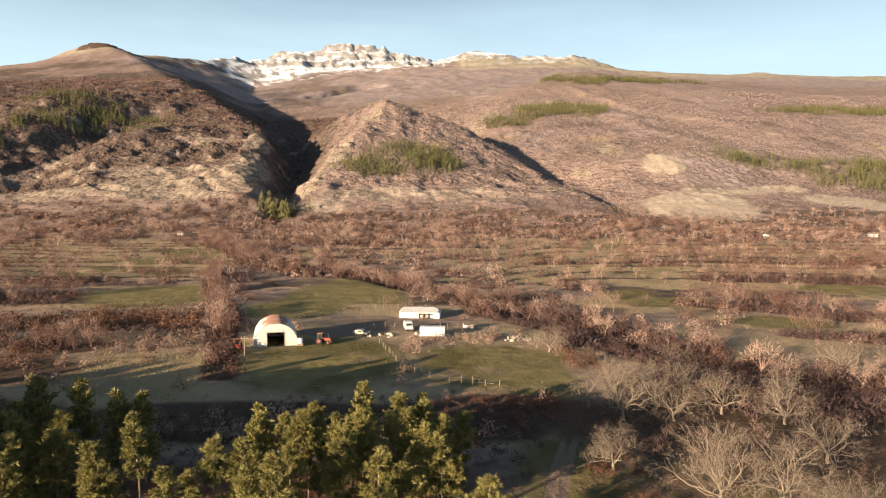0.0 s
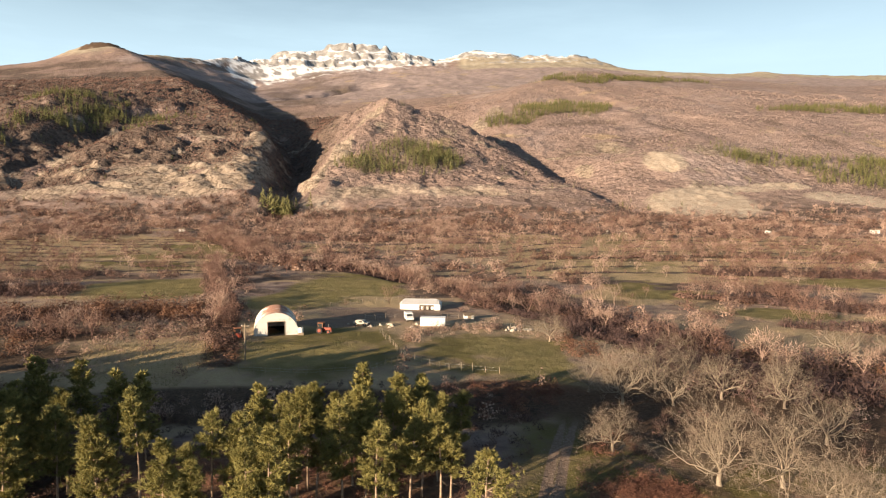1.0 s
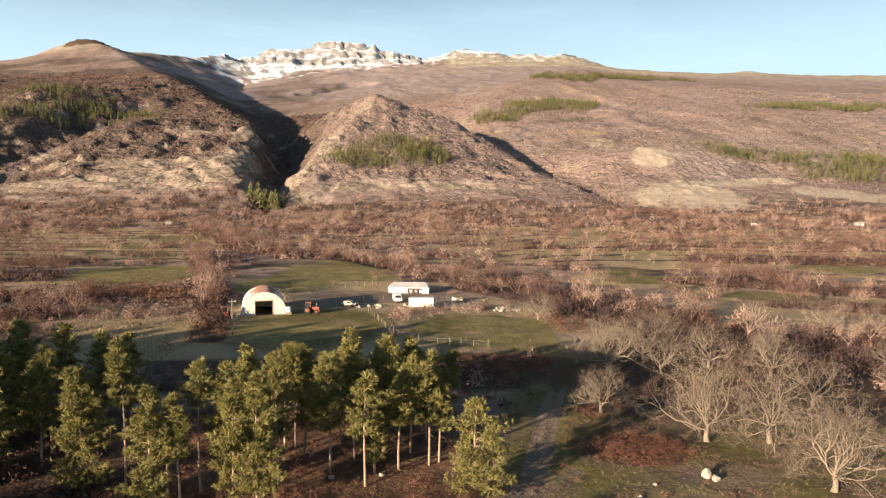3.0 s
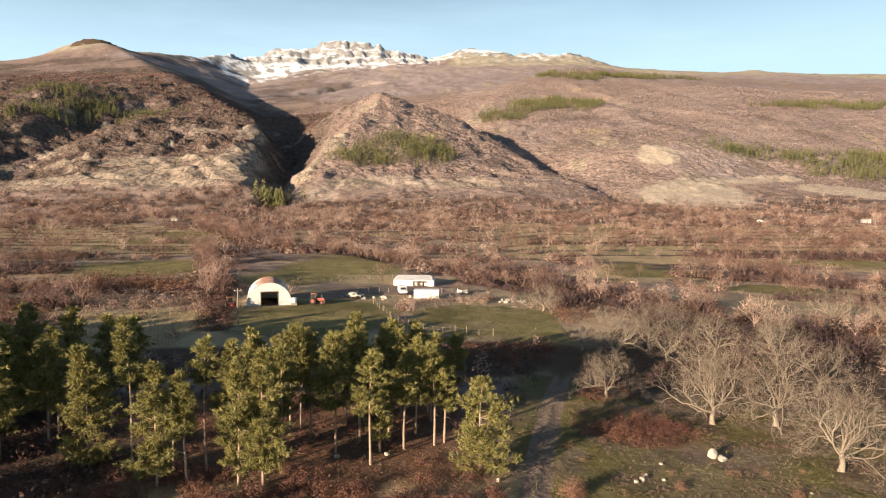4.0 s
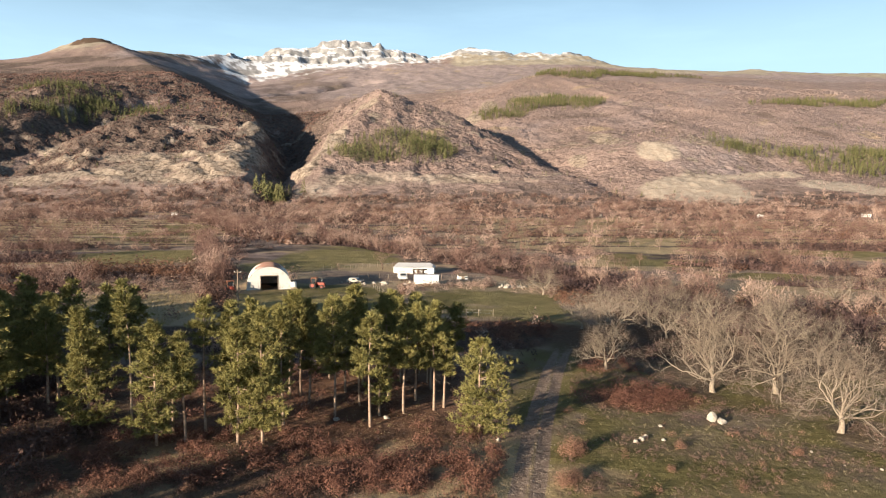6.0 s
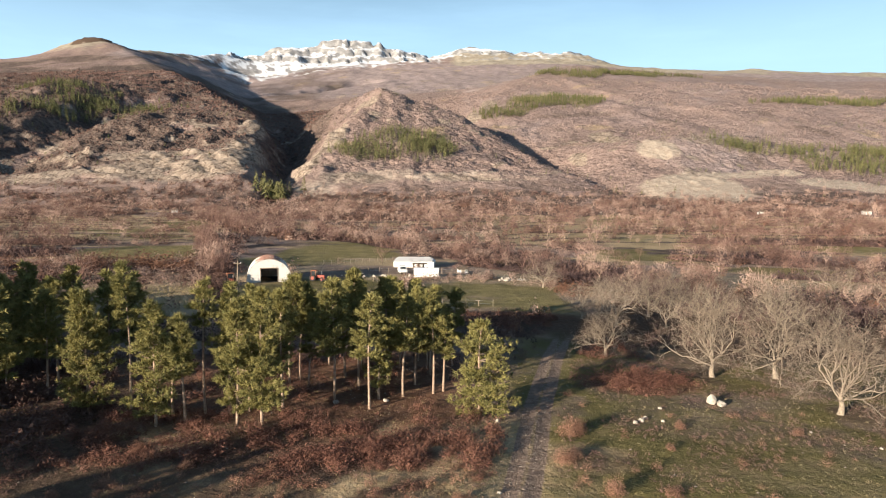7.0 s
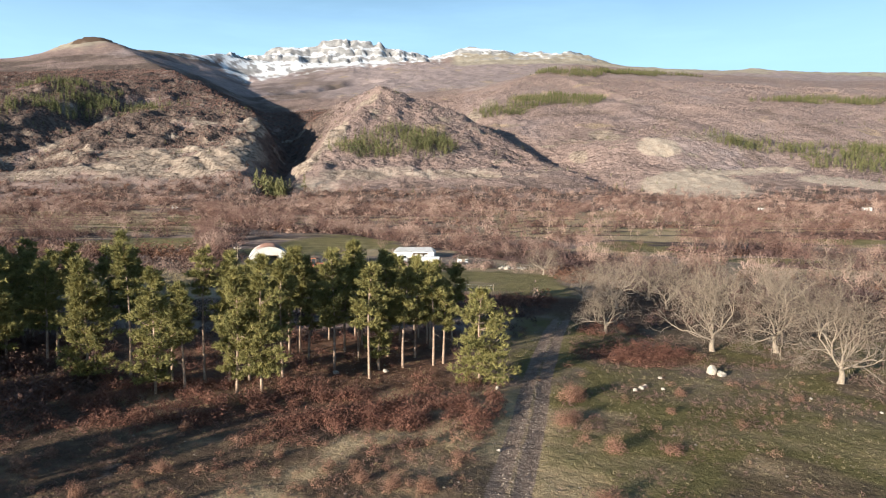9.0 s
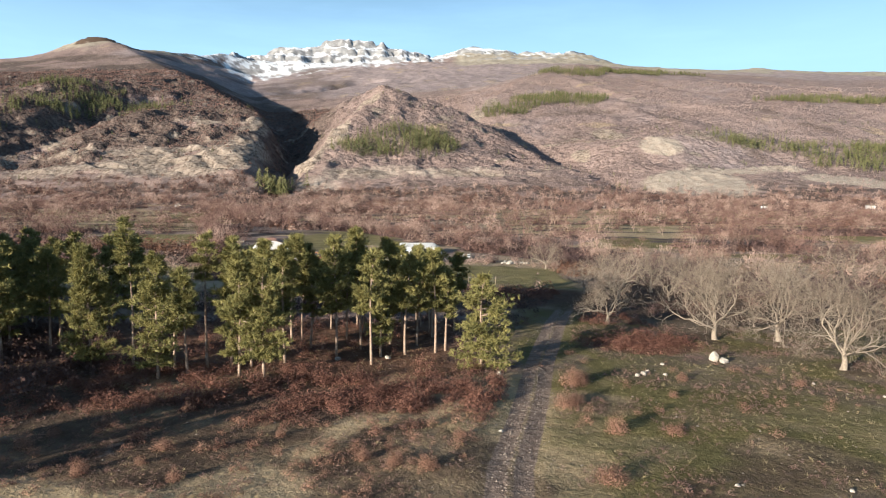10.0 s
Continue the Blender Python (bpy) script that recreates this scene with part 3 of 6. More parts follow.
    # painted shade: darkened ground behind the grove and around the oaks
    out["litter_shade"] = np.maximum(out["litter_shade"], patches(x, y, [(-40, 56, 14, 12), (-36, 46, 9, 6), (-28, 92, 30, 9), (-84, 116, 20, 12), (46, 90, 34, 18), (56, 104, 34, 16), (-75, 80, 35, 22), (0, 92, 16, 9)]) * 0.9)
    strip = (1 - smooth(np.abs(y - (48 - 0.10 * (x + 12))), 3.0, 6.5)) * smooth(-x, -3, 3) * smooth(x, -34, -24)
    out["bracken"] = np.maximum(np.maximum(pines * 0.72, strip * smooth(n2, 0.30, 0.52)), patches(x, y, [(19.2, 63.8, 5.5, 4), (8, 98, 12, 7), (-84, 160, 32, 11), (12, 97, 9, 8), (34, 112, 9, 5)]) * 0.9)
    out["rock"] = np.maximum(patches(x, y, ROCKS) * hill * smooth(n1, 0.20, 0.42), hill * smooth(fbm(x / 24, y / 24 + 50, 4), 0.64, 0.76) * 0.75)
    dx = 8.0
    slope = np.hypot(height(x + dx, y) - height(x - dx, y), height(x, y + dx) - height(x, y - dx)) / (2 * dx)
    out["litter_shade"] = out["litter_shade"] * (1 - patches(x, y, [(16, 119, 11, 13)]))
    high = smooth(z, 640, 700) * smooth(slope, 0.42, 0.62)
    out["soil"] = np.maximum((1 - smooth(t, 0.90, 1.5)) * (1 - 0.95 * smooth(y, 76, 94)) * (1 - 0.55 * np.exp(-(t / 0.32) ** 2)), patches(x, y, [(-14, 163, 17, 9), (-26, 152, 10, 6)]) * 0.75)
    line = np.interp(x, (-1500, -1250, -1000, -900, -760, -600, -240, -40, 60), (520, 575, 590, 505, 500, 580, 630, 665, 715))
    steep = smooth(slope, 0.55, 0.85)
    cliff = np.maximum(smooth(fbm(x / 26 + 3, y / 44, 4), 0.52, 0.62) * 0.7, steep * 0.9) * smooth(z - line, 0, 50) * (1 - 0.35 * smooth(z, 800, 850)) * smooth(y, 2850, 3050)
    out["crag"] = np.maximum(cliff * 0.95, high * 0.8)
    # the knoll's cap: shade on its rock face put into the colour
    out["litter_shade"] = np.maximum(out["litter_shade"], 1 - smooth(np.hypot((x + 1235) / 85, (y - 2470) / 100), 0.8, 1.1))
    out["snow"] = smooth(z - line + 60 * (fbm(x / 110 + 7, y / 110, 4) - 0.5) + 120 * (fbm(x / 22 + 7, y / 40, 3) - 0.52), -10, 60) * (1 - 0.85 * cliff) * np.maximum(smooth(y, 2800, 2950), smooth(y + (x + 1420) * 0.5, 2560, 2640) * smooth(x, -1440, -1380)) * (1 - smooth(x, 600, 800))
    # distance haze put into the ground colour of the far slopes
    out["haze_tone"] = smooth(y + 120 * (fbm(x / 200, y / 200, 3) - 0.5), 1750, 2050) * (1 - smooth(y, 3200, 3500)) * smooth(x, -1100, -900)
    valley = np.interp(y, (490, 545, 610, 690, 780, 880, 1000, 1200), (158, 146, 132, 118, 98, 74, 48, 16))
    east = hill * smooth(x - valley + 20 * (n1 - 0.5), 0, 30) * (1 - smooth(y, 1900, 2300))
    # a weaker share of the same tone on the eastern mountain
    out["haze_tone"] = np.maximum(out["haze_tone"], east * (0.38 + 0.6 * (fbm(x / 90 + 4, y / 120, 3) - 0.5)))
    out["brush"] = (1 - 0.40 * east) * hill * (1 - out["rock"]) * (1 - out["pale"]) * (1 - 0.6 * smooth(y, 1400, 2600)) * (1 - out["snow"]) * (1 - out["crag"]) * (1 - 0.8 * out["alpine"])
    return out


def build_ground():
    radii, r = [0.0], 18.0
    while r < 4780:
        radii.append(r)
        r *= 1.0125 if r < 440 else (1.005 if r < 800 else (1.0075 if r < 1500 else 1.011) if r < 2900 else (1.0055 if r < 3850 else 1.03))
    front = np.arange(-40.0, 40.01, 0.2)
    rest = np.arange(43.0, 318.0, 3.0)
    ang = np.radians(np.concatenate([front, rest]))
    radii = np.array(radii)
    r, a = np.meshgrid(radii, ang, indexing="ij")
    x, y = r * np.sin(a), r * np.cos(a)
    y = np.maximum(y, -390 + 0.0 * y)
    z = height(x.ravel(), y.ravel()).reshape(x.shape)
    n, m = x.shape
    i, j = np.meshgrid(np.arange(n - 1), np.arange(m), indexing="ij")
    jn = (j + 1) % m
    faces = np.stack([i * m + j, i * m + jn, (i + 1) * m + jn, (i + 1) * m + j], -1).reshape(-1, 4)
    verts = np.stack([x, y, z], -1).reshape(-1, 3)
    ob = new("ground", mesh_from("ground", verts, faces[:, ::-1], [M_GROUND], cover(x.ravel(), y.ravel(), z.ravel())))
    return tagged(ob, "scrubby valley floor rising to brown slopes, crags and a snowy crest", "ground", kind="structure")


build_ground()


# ---- plants as shapes ----
def bush_shape(n, rng, size=0.42, width=0.13, upright=0.25):
    """Leaf and twig blades inside a dome one unit high and wide: (n, 3, 3)."""
    d = rng.normal(size=(n, 3))
    d /= np.linalg.norm(d, axis=1)[:, None]
    r = 0.5 * rng.random(n)[:, None] ** 0.45
    c = d * r
    c[:, 2] = np.abs(c[:, 2]) * 1.8 * (0.75 + 0.4 * rng.random(n)) + 0.02
    way = c * np.array([1.6, 1.6, 0.6]) + rng.normal(size=(n, 3)) * 0.42
    way[:, 2] += upright
    way /= np.linalg.norm(way, axis=1)[:, None]
    side = np.cross(way, rng.normal(size=(n, 3)))
    side /= np.linalg.norm(side, axis=1)[:, None]
    ln = size * (0.6 + 0.8 * rng.random(n))[:, None]
    wd = width * (0.6 + 0.8 * rng.random(n))[:, None]
    a, b, t = c - way * ln * 0.5 - side * wd * 0.5, c - way * ln * 0.5 + side * wd * 0.5, c + way * ln * 0.5
    return np.stack([a, b, t], 1)


def shell_shape(n, rng, size, width):
    """Small scales over a lumpy dome, turned outwards as the outer twigs of a bush are."""
    a, u = rng.random(n) * 2 * math.pi, rng.random(n) ** 0.8
    lump = 0.78 + 0.30 * np.sin(2 * a + 6 * rng.random()) * np.cos(5 * u + 6 * rng.random()) + 0.16 * rng.normal(size=n)
    d = np.stack([np.cos(a) * np.sqrt(1 - u * u), np.sin(a) * np.sqrt(1 - u * u), u], 1)
    c = d * np.array([0.46, 0.46, 0.82]) * lump[:, None]
    n_ = d + rng.normal(size=(n, 3)) * 0.38
    n_ /= np.linalg.norm(n_, axis=1)[:, None]
    way = np.array([0, 0, 0.7]) + rng.normal(size=(n, 3)) * 0.6
    way -= n_ * (way * n_).sum(1)[:, None]
    way /= np.linalg.norm(way, axis=1)[:, None]
    side = np.cross(n_, way)
    ln, wd = size * (0.6 + 0.8 * rng.random(n))[:, None], width * (0.6 + 0.8 * rng.random(n))[:, None]
    return np.stack([c - way * ln * 0.5 - side * wd * 0.5, c - way * ln * 0.5 + side * wd * 0.5, c + way * ln * 0.5], 1)


def cored_bush(n, scales, rng, size=0.30, width=0.03, scale=0.15, upright=0.35):
    """A bush: a shell of close twigs and a fringe of longer ones."""
    return np.concatenate([bush_shape(n, rng, size, width, upright), shell_shape(scales, rng, scale, 0.55 * scale)])


def bare_tree_shape(n, rng, trunk=0.24, twig=0.0060, reach=1.0):
    """A leafless tree one unit high: a thin trunk, limbs that fan out, and a rounded haze of twigs."""
    tris = []

    def blade(p, q, w0, w1=0.0):
        side = np.cross(q - p, rng.normal(size=3))
        side = side / (np.linalg.norm(side) + 1e-9)
        tris.append([p - side * w0, p + side * w0, q])
        if w1:
            tris.append([p + side * w0, q + side * w1, q - side * w1])

    top = np.array([rng.normal() * 0.03, rng.normal() * 0.03, trunk])
    for _ in range(2):
        blade(np.zeros(3), top, 0.020, 0.016)
    ends = []
    for k in range(8):
        a = 2 * math.pi * (k + rng.random() * 0.7) / 8
        out = 0.10 + 0.26 * rng.random()
        end = np.array([math.cos(a) * out, math.sin(a) * out, 0.52 + 0.36 * rng.random()])
        blade(top * (0.8 + 0.2 * rng.random()), end, 0.007, 0.003)
        ends.append(end)
    lobes = np.array(ends)
    for _ in range(n):
        c = lobes[rng.integers(0, 8)] + rng.normal(size=3) * np.array([0.085, 0.085, 0.085])
        w = (c - np.array([0, 0, 0.34])) * 0.5 + rng.normal(size=3) * 0.16
        w[2] += 0.08
        w *= reach * (0.08 + 0.07 * rng.random()) / (np.linalg.norm(w) + 1e-9)
        blade(c - w * 0.5, c + w * 0.5, twig)
    return np.array(tris)


def conifer_shape(rng, layers=6, blades=5):
    """A small far conifer one unit high: drooping tiers of ragged blades."""
    tris = []
    for k in range(layers):
        z = 0.16 + 0.80 * k / layers
        r = 0.23 * (1 - 0.85 * k / layers)
        for j in range(blades):
            a = 2 * math.pi * (j + rng.random()) / blades
            w = 0.5
            r1 = r * (0.7 + 0.6 * rng.random())
            tris.append([[0.3 * r * math.cos(a - w), 0.3 * r * math.sin(a - w), z + 0.16], [0.3 * r * math.cos(a + w), 0.3 * r * math.sin(a + w), z + 0.18 * rng.random() + 0.06],
                         [r1 * math.cos(a), r1 * math.sin(a), z - 0.03 + 0.06 * rng.random()]])
    tris += [[[-0.02, 0, 0], [0.02, 0, 0], [0, 0, 0.4]], [[0, -0.02, 0], [0, 0.02, 0], [0, 0, 0.4]]]
    return np.array(tris)


def spread(name, x, y, tall, wide, shapes, mat, rng, tint=None, sink=0.0):
    """One object of many plants, each turned and sized on its own."""
    x, y, tall, wide = (np.asarray(v, float) for v in (x, y, tall, wide))
    z = height(x, y) - sink
    tint = rng.random(len(x)) if tint is None else tint
    pick = rng.integers(0, len(shapes), len(x))
    verts, tints = [], []
    for k, shape in enumerate(shapes):
        sel = np.nonzero(pick == k)[0]
        if not len(sel):
            continue
        a = rng.random(len(sel)) * 2 * math.pi
        c, s = np.cos(a)[:, None, None], np.sin(a)[:, None, None]
        w, h = wide[sel][:, None, None], tall[sel][:, None, None]
        px, py, pz = shape[None, :, :, 0], shape[None, :, :, 1], shape[None, :, :, 2]
        v = np.stack([(px * c - py * s) * w + x[sel][:, None, None], (px * s + py * c) * w + y[sel][:, None, None], pz * h + z[sel][:, None, None]], -1)
        verts.append(v.reshape(-1, 3))
        tints.append(np.repeat(tint[sel], shape.shape[0] * 3))
    verts = np.concatenate(verts)
    faces = np.arange(len(verts)).reshape(-1, 3)
    return new(name, mesh_from(name, verts, faces, [mat], {"tint": np.concatenate(tints)}, flat=True))


def wild(n, y0, y1, rng, half=0.72, margin=12):
    """Random places in a wedge of the valley, even over its area."""
    y = np.sqrt(rng.random(n) * (y1 ** 2 - y0 ** 2) + y0 ** 2)
    x = (rng.random(n) * 2 - 1) * (half * y + margin)
    return x, y


GROVE_OPEN = GREEN[:5] + DRY[:5] + PASTURE  # pasture stays clear of scrub


def near_bank(x, y):
    """True on the stream's side towards the meadow, where young alders stand close."""
    line = BELTS[0][1]
    a = near_line(x, y, [(px - 5.5, py - 5.5) for px, py in line])
    b = near_line(x, y, [(px + 5.0, py + 5.0) for px, py in line])
    return (a < b) & (a < 7) & (y < 170)


def scrub_density(x, y):
    """How thickly the valley's scrub stands."""
    c_dry = patches(x, y, DRY) * 0.3 + smooth(fbm(x / 110 + 3, y / 24 + 8, 4) + 0.06 * smooth(x, -20, 60), 0.40, 0.52)
    open_ = np.maximum(patches(x, y, GROVE_OPEN, 0.2), patches(x, y, [(-14, 160, 26, 16), (-36, 142, 12, 10)], 0.2))
    d = np.clip(1 - 0.9 * np.clip(c_dry, 0, 1), 0, 1) * (1 - open_)
    d = d * (0.08 + 1.05 * thickets(x, y) * smooth(y, 150, 200) + (1 - smooth(y, 150, 200)))
    rows, level = terrace_rows(x, y)
    d = d * (1 - 0.8 * level) + rows * level
    d = np.maximum(d, (1 - 0.6 * level) * 0.55 * smooth(y, 240, 330) * smooth(fbm(x / 16 + 61, y / 12, 3), 0.46, 0.58))
    d = np.maximum(d, 0.95 * smooth(y, 385, 430) * smooth(fbm(x / 22 + 11, y / 14, 4), 0.36, 0.54))
    for half, line in STRIPS:
        d = d * (0.06 + 0.94 * smooth(near_line(x, y, line) / half, 0.8, 1.2))
    d = np.maximum(d, 1.4 * (1 - smooth(belt_near(x, y), 0.6, 1.4)) * (1 - 0.7 * open_))
    d = d * (0.2 + 0.8 * smooth(near_line(x, y, BELTS[0][1]), 2.0, 5.0))
    d = np.maximum(d, 1.3 * patches(x, y, [(-84, 160, 30, 11)]))
    d = np.maximum(d, 0.7 * patches(x, y, [(-82, 124, 22, 18), (24, 128, 4, 9)]))
    d = d * (1 - 0.6 * patches(x, y, [(36, 96, 22, 12)]))
    d = d * (1 - (1 - smooth(near_line(x, y, TRACK), 2.2, 3.6)))
    return d


def build_scrub():
    rng = np.random.default_rng(11)
    low = [cored_bush(8, 26, rng, 0.34, 0.04, 0.21) for _ in range(8)]
    fine = [cored_bush(30, 64, rng, 0.26, 0.020, 0.13) for _ in range(8)]
    tree = [bare_tree_shape(210, rng) for _ in range(6)]
    # valley scrub
    x, y = wild(47000, 84, 500, rng)
    keep = rng.random(len(x)) < scrub_density(x, y) * (0.85 - 0.2 * smooth(y, 120, 300))
    x, y = x[keep], y[keep]
    h = (0.8 + 2.3 * rng.random(len(x)) ** 1.5) * (0.85 + 0.5 * fbm(x / 25, y / 25, 2))
    clump = thickets(x, y)
    h = h * np.where(y > 150, 0.6 + 0.95 * clump, 1.0)
    ferny = patches(x, y, [(-84, 160, 30, 11), (-90, 120, 14, 12), (24, 128, 5, 9), (12, 97, 10, 8)])
    red = rng.random(len(x)) < 0.9 * ferny + (1 - ferny) * smooth(fbm(x / 22 + 70, y / 22, 3), 0.54, 0.68) * 0.35
    tone = np.clip(fbm(x / 18, y / 18, 3) * 1.6 - 0.4 + 0.35 * rng.normal(size=len(x)) * 0.6, 0, 1)
    dark = ~red & (rng.random(len(x)) < np.maximum(1 - smooth(belt_near(x, y), 0.8, 1.6), 0.15 + 0.25 * clump))
    near = y < 230
    wide = h * (0.9 + 0.7 * rng.random(len(x)))
    level = terrace_rows(x, y)[1]
    # clumps of dark twigs put the thickets' missing shade into colour
    dark |= ~red & (y > 190) & (rng.random(len(x)) < (0.10 + 0.8 * smooth(fbm(x / 17 + 52, y / 11, 3), 0.46, 0.58) + 0.4 * level) * (1 - 0.35 * smooth(x, 0, 50)))
    alder = near_bank(x, y)
    red, dark = red & ~alder, dark & ~alder
    for sel, name, mat, text in ((alder, "alder_thicket", M_PURPLE, "dark purple thicket of young alders along the stream"), (dark, "hedge_scrub", M_DARK_TWIG, "dark purple-brown thickets along hedges and stream"), (~red & ~dark & ~alder, "valley_scrub", M_TWIG, "leafless brown scrub in broken rows over the valley floor"),
                                 (red, "russet_scrub", M_BRACKEN, "russet bramble and bracken among the scrub")):
        for zone, shapes in ((near, fine), (~near, low)):
            k = sel & zone
            if not k.any():
                continue
            tagged(spread(name, x[k], y[k], h[k], wide[k], shapes, mat, rng, tone[k], 0.1), text, "scrub", kind="stuff")
    # a second, lower layer closes the thickets
    x, y = wild(38000, 70, 270, rng)
    b = belt_near(x, y)
    # dark brush stands in for shade behind the grove and in the stream's gaps
    inside = np.maximum((1 - smooth(b, 0.8, 1.25)) * 0.75 * smooth(near_line(x, y, BELTS[0][1]), 2.5, 5.5), patches(x, y, [(-14, 84, 30, 14), (-6, 96, 24, 8)]) * 0.55)
    inside = np.maximum(inside, patches(x, y, [(68, 101, 26, 9), (46, 113, 13, 7), (33, 172, 6, 9), (96, 92, 22, 10), (40, 150, 6, 10), (-125, 193, 34, 8), (-98, 148, 34, 10), (-96, 124, 20, 10)]) * 0.9)
    keep = (rng.random(len(x)) < inside) & (patches(x, y, GROVE_OPEN + [(-14, 160, 24, 14), (-36, 140, 11, 10)], 0.1) < 0.5) & (near_line(x, y, TRACK) > 3) & ~((x < -30) & (y > 100) & (y < 150))
    x, y = x[keep], y[keep]
    h = (1.0 + 1.5 * rng.random(len(x))) * np.where((y < 106) & (x < 25), 0.5, 1.0) * np.where(x > 25, 1.35, 1.0)
    dense = [cored_bush(14, 16, rng, 0.5, 0.05, 0.24, 0.7) for _ in range(5)]
    tagged(spread("thicket_floor", x, y, h, h * 1.2, dense, M_PURPLE, rng, rng.random(len(x)), 0.1), "dense dark brush closing the stream thickets and standing in for shade", "scrub", kind="stuff")
    # bare trees of the belts and terraces
    x, y = wild(11000, 92, 470, rng)
    b = belt_near(x, y)
    lone = smooth(fbm(x / 34 + 20, y / 20, 3), 0.50, 0.70) * (0.26 + 0.25 * smooth(y, 380, 420)) * (1 - patches(x, y, GROVE_OPEN, 0.2)) * smooth(y, 150, 230)
    keep = rng.random(len(x)) < np.maximum((1 - smooth(b, 0.45, 1.15)) * 0.95 * (0.15 + 0.85 * smooth(near_line(x, y, BELTS[0][1]), 2.0, 4.5)), lone)
    keep &= patches(x, y, [(-14, 160, 24, 14), (-36, 140, 11, 10), (5, 122, 16, 15), (-24, 124, 18, 20)], 0.1) < 0.5
    x, y = x[keep], y[keep]
    h = (3.0 + 3.6 * rng.random(len(x)) + 1.4 * (belt_near(x, y) < 0.7)) 
    alder = near_bank(x, y)
    h = np.where(alder, 0.62 * h, h)
    pale = (rng.random(len(x)) < np.where(near_line(x, y, BELTS[0][1]) < 12, 0.45, 0.3)) & ~alder
    for k, name, mat, text in ((alder, "young_alders", M_PURPLE, "close-set dark young alders without leaves"), (~pale & ~alder, "bare_trees", M_DARK_TWIG, "purple-brown leafless trees along stream and field edges"), (pale, "pale_bare_trees", M_TWIG, "pale grey-brown leafless trees among the hedges")):
        tagged(spread(name, x[k], y[k], h[k], h[k] * (0.9 + 0.4 * rng.random(k.sum())), tree, mat, rng, np.clip(0.3 + 0.7 * rng.random(k.sum()), 0, 1), 0.1), text, "trees", kind="stuff")
    # rounded bare trees strewn over the upper terraces and the foot of the slopes
    x, y = wild(6000, 235, 520, rng)
    keep = (hilly(x, y) < 0.25) & (rng.random(len(x)) < (0.16 + 0.60 * smooth(fbm(x / 28 + 71, y / 18, 3), 0.46, 0.62)) * (0.25 + 0.75 * smooth(y, 330, 400)))
    x, y = x[keep], y[keep]
    h = 3.2 + 3.2 * rng.random(len(x)) ** 1.3
    round_tree = [bare_tree_shape(62, rng, 0.2, 0.017, 1.25) for _ in range(6)]
    some = rng.random(len(x)) < 0.45
    for k, name, mat, text in ((some, "terrace_trees", M_DARK_TWIG, "dark red-brown leafless trees on the upper terraces"), (~some, "pale_terrace_trees", M_TWIG, "pinkish leafless trees on the upper terraces")):
        tagged(spread(name, x[k], y[k], h[k], h[k] * (0.9 + 0.5 * rng.random(k.sum())), round_tree, mat, rng, np.clip(0.2 + 0.8 * rng.random(k.sum()), 0, 1), 0.1), text, "trees", kind="stuff")
    # scrub on the slopes, thinner and smaller with distance
    x, y = wild(70000, 440, 1500, rng, 0.70)
    hill = hilly(x, y)
    rocky = patches(x, y, ROCKS) * smooth(fbm(x / 30, y / 30, 4), 0.20, 0.42)
    keep = rng.random(len(x)) < np.maximum(smooth(hill, 0.0, 0.2), smooth(y, 450, 470)) * (1 - 0.96 * rocky) * smooth(fbm(x / 45 + 2, y / 45, 4) + 0.20 * smooth(-x, -60, 160), 0.36, 0.56) * (1 - 0.25 * smooth(y, 600, 1400)) * (1 - 0.30 * smooth(x, 60, 180))
    x, y = x[keep], y[keep]
    h = 0.9 + 1.4 * rng.random(len(x)) ** 1.5 + 0.8 * smooth(y, 700, 1400)
    slope_shape = [bush_shape(9, rng, 0.46, 0.24) for _ in range(5)]
    left = x < -60 - 0.12 * y + 40 * (fbm(x / 80, y / 80, 2) - 0.5)
    h = np.where(left, h * 1.45, h)
    for k, name, mat, text in ((left, "oak_scrub", M_DARK_TWIG, "dark leafless oak scrub on the stony slope"), (~left, "slope_scrub", M_SLOPE, "purple-brown leafless scrub covering the slopes")):
        tagged(spread(name, x[k], y[k], h[k], h[k] * np.where(left[k], 1.15, 1.5), slope_shape, mat, rng, np.clip(fbm(x[k] / 60, y[k] / 60, 3) * 1.5 - 0.3, 0, 1), 0.2), text, "scrub", kind="stuff")


def build_stubble():
    # rows of stubble on the narrow field beside the hedge
    rng = np.random.default_rng(14)
    xs, ys = [], []
    for k in range(30):
        u = np.arange(0, 34, 0.55)
        px, py = -70 + 0.86 * u + rng.normal(size=len(u)) * 0.08, 100 + 1.35 * k + 0.42 * u - 16 + rng.normal(size=len(u)) * 0.08
        ok = (py > 101 - 0.1 * (px + 50)) & (py < 131 + 0.25 * (px + 45)) & (px > -66) & (px < -0.36 * py + 1)
        xs.append(px[ok])
        ys.append(py[ok])
    x, y = np.concatenate(xs), np.concatenate(ys)
    shapes = [bush_shape(9, rng, 0.7, 0.12, 0.7) for _ in range(3)]
    h = 0.25 + 0.25 * rng.random(len(x))
    tagged(spread("stubble_rows", x, y, h, h * 1.6, shapes, M_TUSSOCK, rng), "pale stubble in slanting rows on a narrow field", "stubble", kind="stuff")


